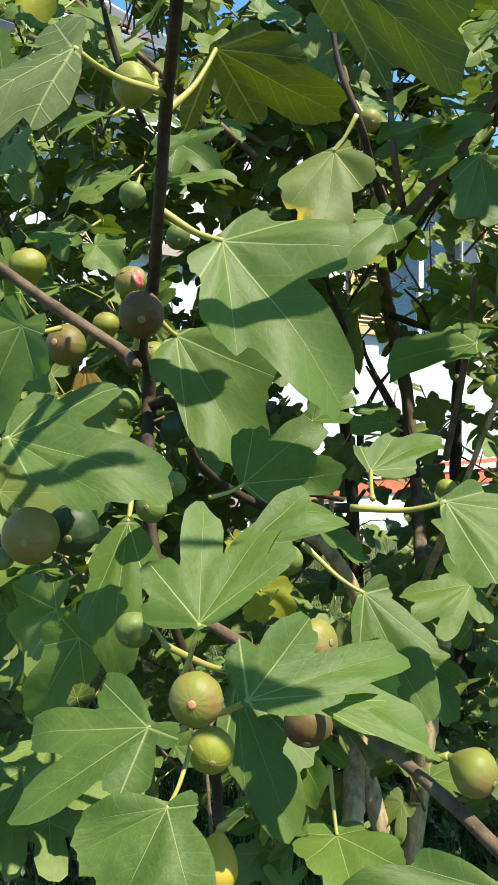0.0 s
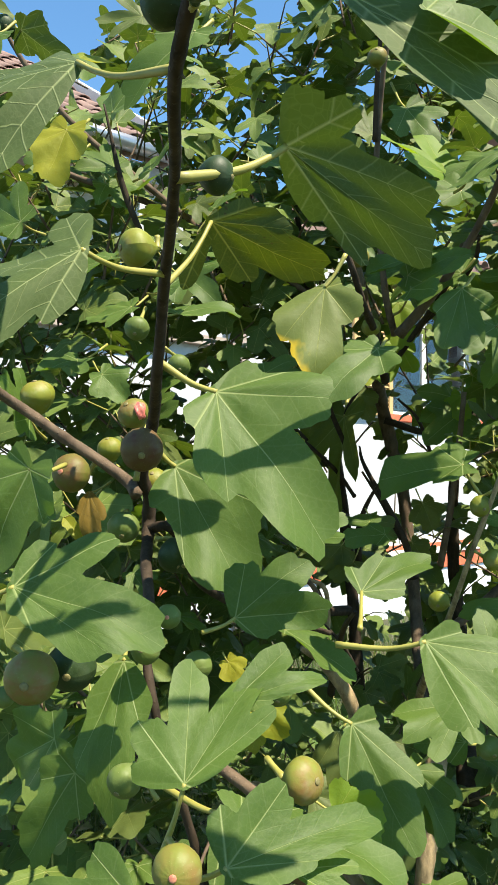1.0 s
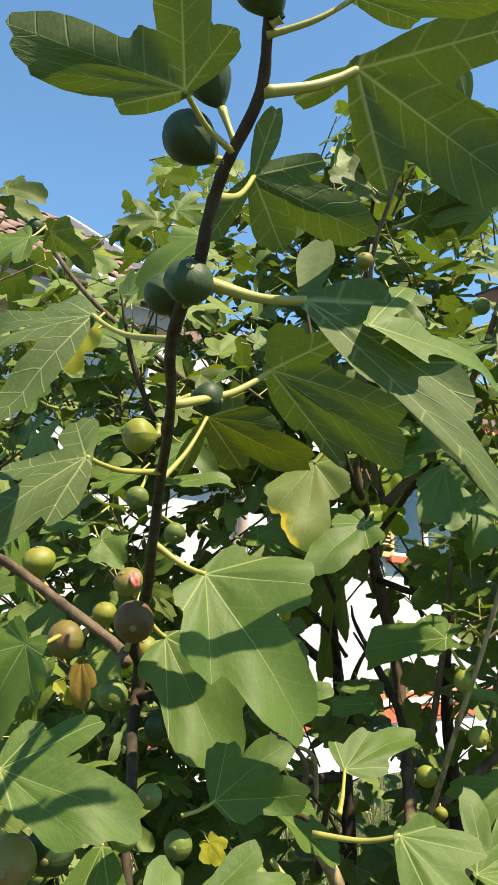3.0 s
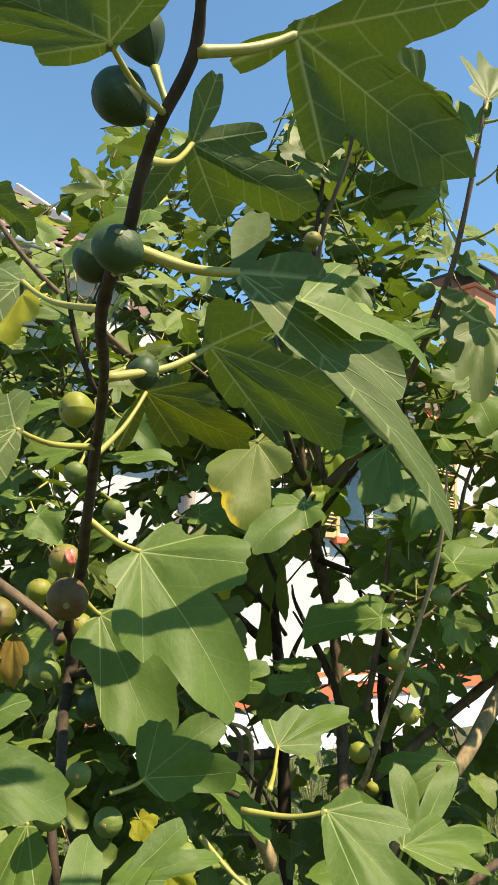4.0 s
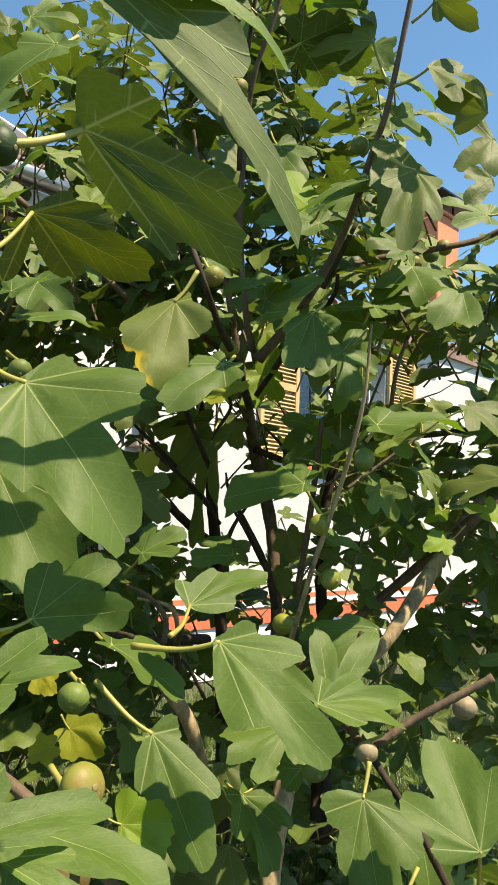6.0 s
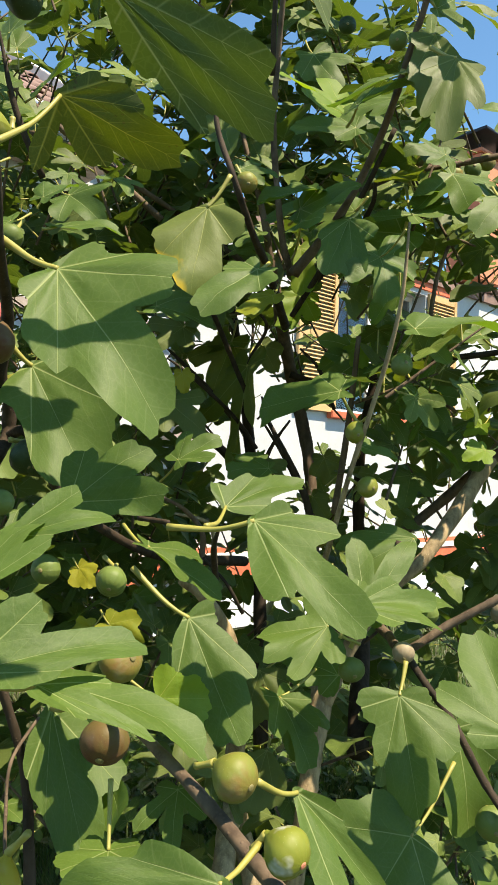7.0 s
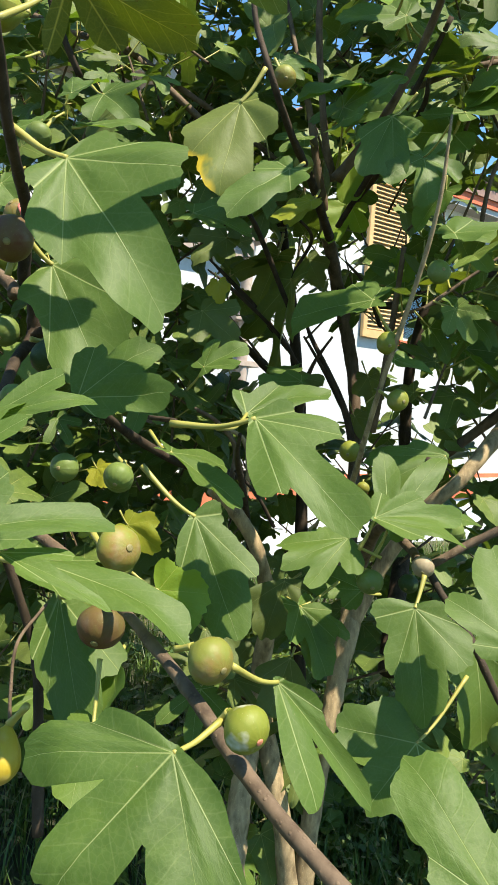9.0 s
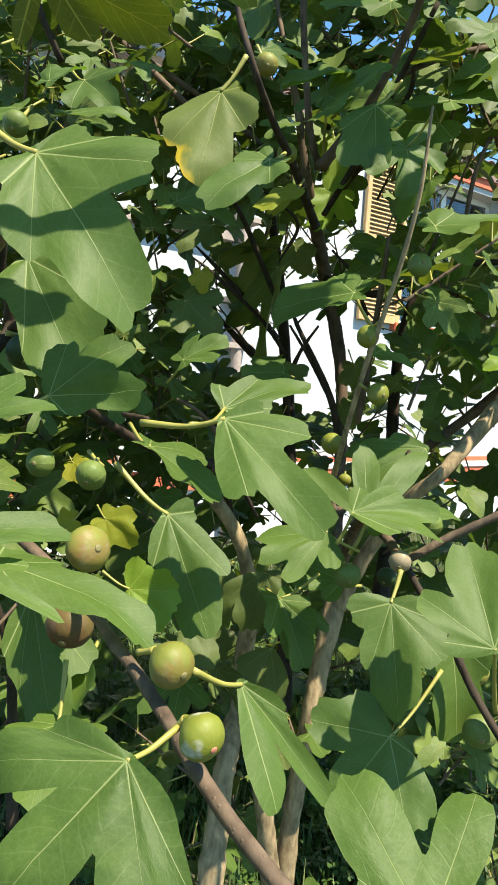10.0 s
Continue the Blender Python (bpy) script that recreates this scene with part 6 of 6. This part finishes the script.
# openings in the crown, as seen from the path: bearing, rise and half-widths, all per metre of distance
OPENINGS = [
    (-0.188, 0.13, 0.05, 0.04), (-0.065, 0.01, 0.036, 0.055), (0.05, 0.165, 0.03, 0.07), (0.09, -0.038, 0.045, 0.045),
    (0.005, -0.125, 0.042, 0.024), (0.143, -0.203, 0.025, 0.022), (0.21, -0.152, 0.025, 0.016), (-0.133, 0.08, 0.017, 0.09),
    (0.274, 0.22, 0.03, 0.036), (-0.013, 0.015, 0.042, 0.046), (0.018, -0.064, 0.055, 0.028),
    (-0.114, 0.123, 0.02, 0.04), (-0.11, 0.032, 0.015, 0.04), (-0.02, 0.149, 0.018, 0.04), (0.047, -0.014, 0.02, 0.028),
    (-0.166, 0.164, 0.016, 0.028), (-0.059, 0.186, 0.02, 0.028), (0.001, 0.021, 0.02, 0.04),
    (0.112, -0.099, 0.031, 0.034), (0.205, -0.139, 0.023, 0.027), (0.091, 0.025, 0.017, 0.027), (-0.018, 0.070, 0.019, 0.034), (-0.221, 0.150, 0.027, 0.027), (-0.024, 0.143, 0.015, 0.031),
    (-0.25, 0.13, 0.035, 0.03), (-0.055, -0.2, 0.025, 0.03), (-0.18, 0.3, 0.022, 0.015),
    (-0.124, 0.110, 0.025, 0.046), (-0.032, 0.128, 0.031, 0.046), (-0.028, 0.020, 0.025, 0.031), (0.064, -0.023, 0.046, 0.046), (0.136, -0.020, 0.031, 0.042), (0.264, 0.221, 0.046, 0.042),
    (0.216, -0.070, 0.034, 0.042), (0.202, -0.148, 0.042, 0.025), (-0.189, 0.155, 0.019, 0.017), (-0.288, 0.377, 0.034, 0.023), (-0.347, 0.417, 0.021, 0.021), (-0.236, 0.398, 0.025, 0.017),
    (0.045, 0.239, 0.034, 0.054), (0.215, 0.212, 0.023, 0.038), (-0.371, 0.567, 0.046, 0.038), (0.238, 0.426, 0.031, 0.031), (-0.118, 0.042, 0.032, 0.021), (0.007, 0.025, 0.057, 0.042),
    (-0.005, -0.148, 0.050, 0.031), (-0.179, 0.272, 0.031, 0.019), (-0.373, 0.199, 0.015, 0.031), (-0.429, 0.420, 0.034, 0.019), (0.068, 0.073, 0.031, 0.031), (0.145, -0.139, 0.025, 0.023),
    (0.050, -0.061, 0.046, 0.019), (0.201, -0.043, 0.027, 0.017), (-0.408, 0.567, 0.054, 0.031), (-0.343, 0.531, 0.046, 0.023), (-0.064, -0.086, 0.034, 0.017), (0.096, -0.439, 0.046, 0.057),
    (-0.094, -0.627, 0.054, 0.073), (0.238, -0.552, 0.050, 0.065), (0.033, -0.408, 0.034, 0.054), (-0.500, 0.025, 0.023, 0.023), (-0.555, 0.498, 0.023, 0.031), (-0.333, 0.363, 0.031, 0.023),
    (-0.170, 0.287, 0.027, 0.019), (-0.078, -0.140, 0.038, 0.031), (-0.393, -0.471, 0.038, 0.069),
    (-0.494, 0.595, 0.036, 0.022), (-0.418, 0.547, 0.036, 0.024), (-0.344, 0.501, 0.036, 0.022), (-0.291, 0.473, 0.024, 0.016), (-0.210, 0.136, 0.024, 0.016), (-0.304, 0.460, 0.032, 0.020),
]
MIDWAY = Vector((0.15, -0.02, 1.5))


def skyline(x):
    """How high the crown rises, by its bearing."""
    steps = ((-1.2, 0.55), (-0.62, 0.62), (-0.5, 0.6), (-0.42, 0.66), (-0.36, 0.76), (-0.22, 0.78), (-0.17, 0.64), (-0.08, 0.74), (-0.03, 0.9), (0.1, 0.93),
             (0.15, 0.78), (0.19, 0.62), (0.23, 0.5), (0.29, 0.4), (0.4, 0.5), (0.6, 0.6), (1.2, 0.5))
    for (a, za), (b, zb) in zip(steps, steps[1:]):
        if a <= x <= b:
            return za + (zb - za) * (x - a) / (b - a)
    return 0.5


def crowded(p, rnd, loose=0.18):
    """Whether a leaf at p would close an opening or stand over the skyline."""
    d = p - MIDWAY
    x, z = d.x / d.y, d.z / d.y
    if z > skyline(x) + rnd.uniform(-0.05, 0.02):
        return True
    for cx, cz, hx, hz in OPENINGS:
        k = 0.85 if cx > -0.1 or cz > 0.44 else 0.6
        if ((x - cx) / (k * hx + 0.008)) ** 2 + ((z - cz) / (k * hz + 0.008)) ** 2 < 1:
            return rnd.random() > loose
    return False


def shoot(base, tip, leaves, size, seed, twig=0.004):
    """A twig from base to tip with leaves set round it in a spiral."""
    rnd = random.Random(seed)
    a, b = Vector(base), Vector(tip)
    bend = a.lerp(b, 0.5) + Vector((rnd.uniform(-1, 1), rnd.uniform(-1, 1), rnd.uniform(-0.6, 0.2))) * 0.08 * (b - a).length
    axis = (b - a).normalized()
    side = axis.cross(Vector((0.3, 0.2, 0.9))).normalized()
    other = axis.cross(side)
    turn = rnd.uniform(0, 6.28)
    grown, last = 0, 0.0
    for k in range(leaves):
        s = (k + 0.6) / leaves
        root = a.lerp(bend, 2 * s) if s < 0.5 else bend.lerp(b, 2 * s - 1)
        turn += 2.4
        out = (math.cos(turn) * side + math.sin(turn) * other + axis * (0.2 + 0.9 * s * s)).normalized()
        stalk = rnd.uniform(0.35, 0.7) * size
        out = (out + Vector((0, 0, 0.25))).normalized()
        end = root + out * stalk
        way = (out + Vector((0, 0, rnd.uniform(-1.1, -0.1)))).normalized()
        up = Vector((rnd.uniform(-0.45, 0.45) - 0.05, rnd.uniform(-0.5, 0.3) - 0.45, 1.0))
        if crowded(end + way * size * 0.5, rnd):
            continue
        grown += 1
        last = s
        m = Matrix.Translation(end) @ leaf_turn(way, up, rnd.uniform(-30, 30))
        big, kind = size * rnd.uniform(0.65, 1.15), rnd.randrange(99)
        if end.y < 1.8 and -0.5 < end.x < 0.9 and len(SINGLE) < 230:
            SINGLE.append((m, big, kind, root))
        else:
            HEAP.leaf(m, big, kind)
        STALKS.append(([(*root, 0.0022), (*root.lerp(end, 0.55), 0.0018), (*end, 0.0016)], PETIOLE))
    if grown > 2:
        far = a.lerp(bend, 2 * last) if last < 0.5 else bend.lerp(b, 2 * last - 1)
        STALKS.append(([(*a, twig), (*a.lerp(far, 0.5), twig * 0.8), (*far, twig * 0.5)], BARK_BROWN))


def crown(bearings, rises, depths, shoots, leaves, size, seed):
    """Shoots strewn through a part of the crown, given by bearing, rise and distance from the path."""
    rnd = random.Random(seed)
    made = 0
    while made < shoots:
        y = rnd.uniform(*depths)
        x, z = rnd.uniform(*bearings), rnd.uniform(*rises)
        if z > skyline(x):
            continue
        made += 1
        a = MIDWAY + Vector((x * y, y, z * y))
        if a.z < 0.25:
            continue
        way = Vector((rnd.uniform(-0.7, 0.7), rnd.uniform(-0.9, 0.4), rnd.uniform(0.2, 1.0))).normalized()
        shoot(a - way * 0.15, a + way * rnd.uniform(0.05, 0.18), leaves + rnd.randrange(3), size, seed * 1000 + k_seed(made))


def k_seed(k):
    return k * 7 + 1


crown((-0.75, 0.75), (-0.6, 0.95), (2.3, 3.3), 290, 8, 0.105, 1)
crown((-0.65, 0.65), (-0.55, 0.85), (1.6, 2.3), 70, 7, 0.105, 2)
crown((-0.58, -0.2), (-0.5, 0.6), (1.5, 2.4), 45, 7, 0.1, 3)
crown((0.14, 0.6), (-0.4, 0.5), (1.8, 2.6), 17, 7, 0.105, 4)
crown((-0.45, 0.5), (-0.8, -0.4), (1.5, 2.1), 18, 6, 0.1, 5)

crown((-0.5, 0.22), (0.25, 0.8), (1.9, 2.8), 75, 7, 0.12, 6)
crown((-0.8, -0.28), (-0.3, 0.5), (2.3, 3.4), 60, 8, 0.11, 7)
crown((-0.25, 0.15), (-0.35, 0.3), (2.4, 3.2), 18, 7, 0.11, 8)

crown((-0.5, -0.12), (-0.16, 0.0), (1.9, 3.0), 24, 7, 0.1, 9)
crown((0.02, 0.42), (0.1, 0.5), (1.45, 1.9), 5, 6, 0.095, 10)
crown((0.18, 0.4), (0.24, 0.4), (1.6, 2.3), 9, 7, 0.1, 11)
crown((-0.5, -0.1), (-0.32, -0.17), (1.7, 2.5), 18, 7, 0.1, 12)
crown((-0.6, -0.06), (-0.02, 0.34), (1.9, 2.9), 34, 8, 0.1, 14)
crown((0.17, 0.42), (0.0, 0.17), (1.9, 2.7), 14, 7, 0.1, 15)
crown((-0.72, -0.45), (-0.55, -0.18), (1.0, 1.5), 12, 6, 0.1, 13)

FULL = {}
for m, big, kind, root in SINGLE:
    kind %= 14
    if kind not in FULL:
        style = ("mid", "deep", "three", "mid", "broad", "deep", "narrow")[kind % 7]
        v, f, u = blade(style, 1.0, 1.0, 0.16, 0.16, 0.06, 0.1 * (kind % 3 - 1), 900 + kind, 64, 4)
        FULL[kind] = mesh_of("leaf", v, f, (GREEN, CROWN, DEEP)[kind % 3], u)
    part("leaf", FULL[kind], tree, m @ Matrix.Scale(big, 4))
part("foliage", HEAP.mesh("foliage", CROWN), tree, Matrix.Identity(4), "dense green fig leaves of the inner crown", kind="stuff")
for material, name in ((BARK_BROWN, "twig"), (PETIOLE, "leaf_stalk")):
    verts, faces = [], []
    for points, m in STALKS:
        if m is material:
            t = tube("t", points, m, 5, 2, cap=False)
            n = len(verts)
            verts += [v.co.copy() for v in t.vertices]
            faces += [tuple(i + n for i in f.vertices) for f in t.polygons]
            bpy.data.meshes.remove(t)
    part(name, mesh_of(name, verts, faces, material), tree, Matrix.Identity(4), "", kind="stuff")

# ---- low weeds ----
weeds = thing("weeds", (0.5, 3.0, 0.0), 0.0, "low bright green weeds growing on the garden ground", "weeds", kind="stuff")
rnd = random.Random(31)
WEED = Heap()
for _ in range(420):
    x, y = rnd.gauss(0.2, 0.9), rnd.gauss(3.1, 0.7)
    foot = Vector((x, y, 0.0))
    for k in range(rnd.randrange(3, 7)):
        a = rnd.uniform(0, 6.28)
        out = Vector((math.cos(a), math.sin(a), rnd.uniform(0.2, 0.9)))
        WEED.leaf(Matrix.Translation(foot + Vector((0, 0, rnd.uniform(0.03, 0.2))) + out * 0.03) @ leaf_turn(out, (0, -0.3, 1), rnd.uniform(-25, 25)), rnd.uniform(0.03, 0.06), 4)
part("weed_leaves", WEED.mesh("weed_leaves", GREEN), weeds, Matrix.Identity(4), kind="stuff")

# ---- roof tiles ----
def tile_mesh():
    verts, faces = [], []
    for y, r in ((0.0, 0.085), (0.42, 0.07)):
        for k in range(7):
            a = math.pi * k / 6
            verts.append((-r * math.cos(a), y, 0.75 * r * math.sin(a)))
            verts.append((-(r - 0.014) * math.cos(a), y, 0.75 * (r - 0.014) * math.sin(a)))
    for k in range(6):
        a = 2 * k
        faces += [(a, a + 2, a + 16, a + 14), (a + 1, a + 15, a + 17, a + 3), (a, a + 1, a + 3, a + 2)]
    return mesh_of("roof_tile", verts, faces, TILE)


ONE_TILE = tile_mesh()
rnd = random.Random(8)
for row in range(9):
    for column in range(24):
        x, y = VERGE - 0.12 - 0.19 * column, -0.47 + 0.33 * row
        part("roof_tile", ONE_TILE, roof, pose(x, y, EAVE + 0.035 + (y + 0.45) * RISE + 0.012, math.degrees(SLOPE) - 2 + rnd.uniform(-1, 1), 0, rnd.uniform(-2, 2)), "", True)
rest = []
for row in range(8):
    for column in range(56):
        x, y = VERGE + 0.18 + 0.19 * column, -0.1 + 0.33 * row
        rest.append(pose(x, y, EAVE + 0.035 + (y + 0.06) * math.tan(LOW_SLOPE) + 0.012, math.degrees(LOW_SLOPE) - 2 + rnd.uniform(-1, 1), 0, rnd.uniform(-2, 2)))
verts = [m @ v.co for m in rest for v in ONE_TILE.vertices]
count = len(ONE_TILE.vertices)
faces = [tuple(i + n * count for i in p.vertices) for n in range(len(rest)) for p in ONE_TILE.polygons]
part("roof_tiling", mesh_of("roof_tiling", verts, faces, TILE), low_roof, Matrix.Identity(4), "", True, "stuff")
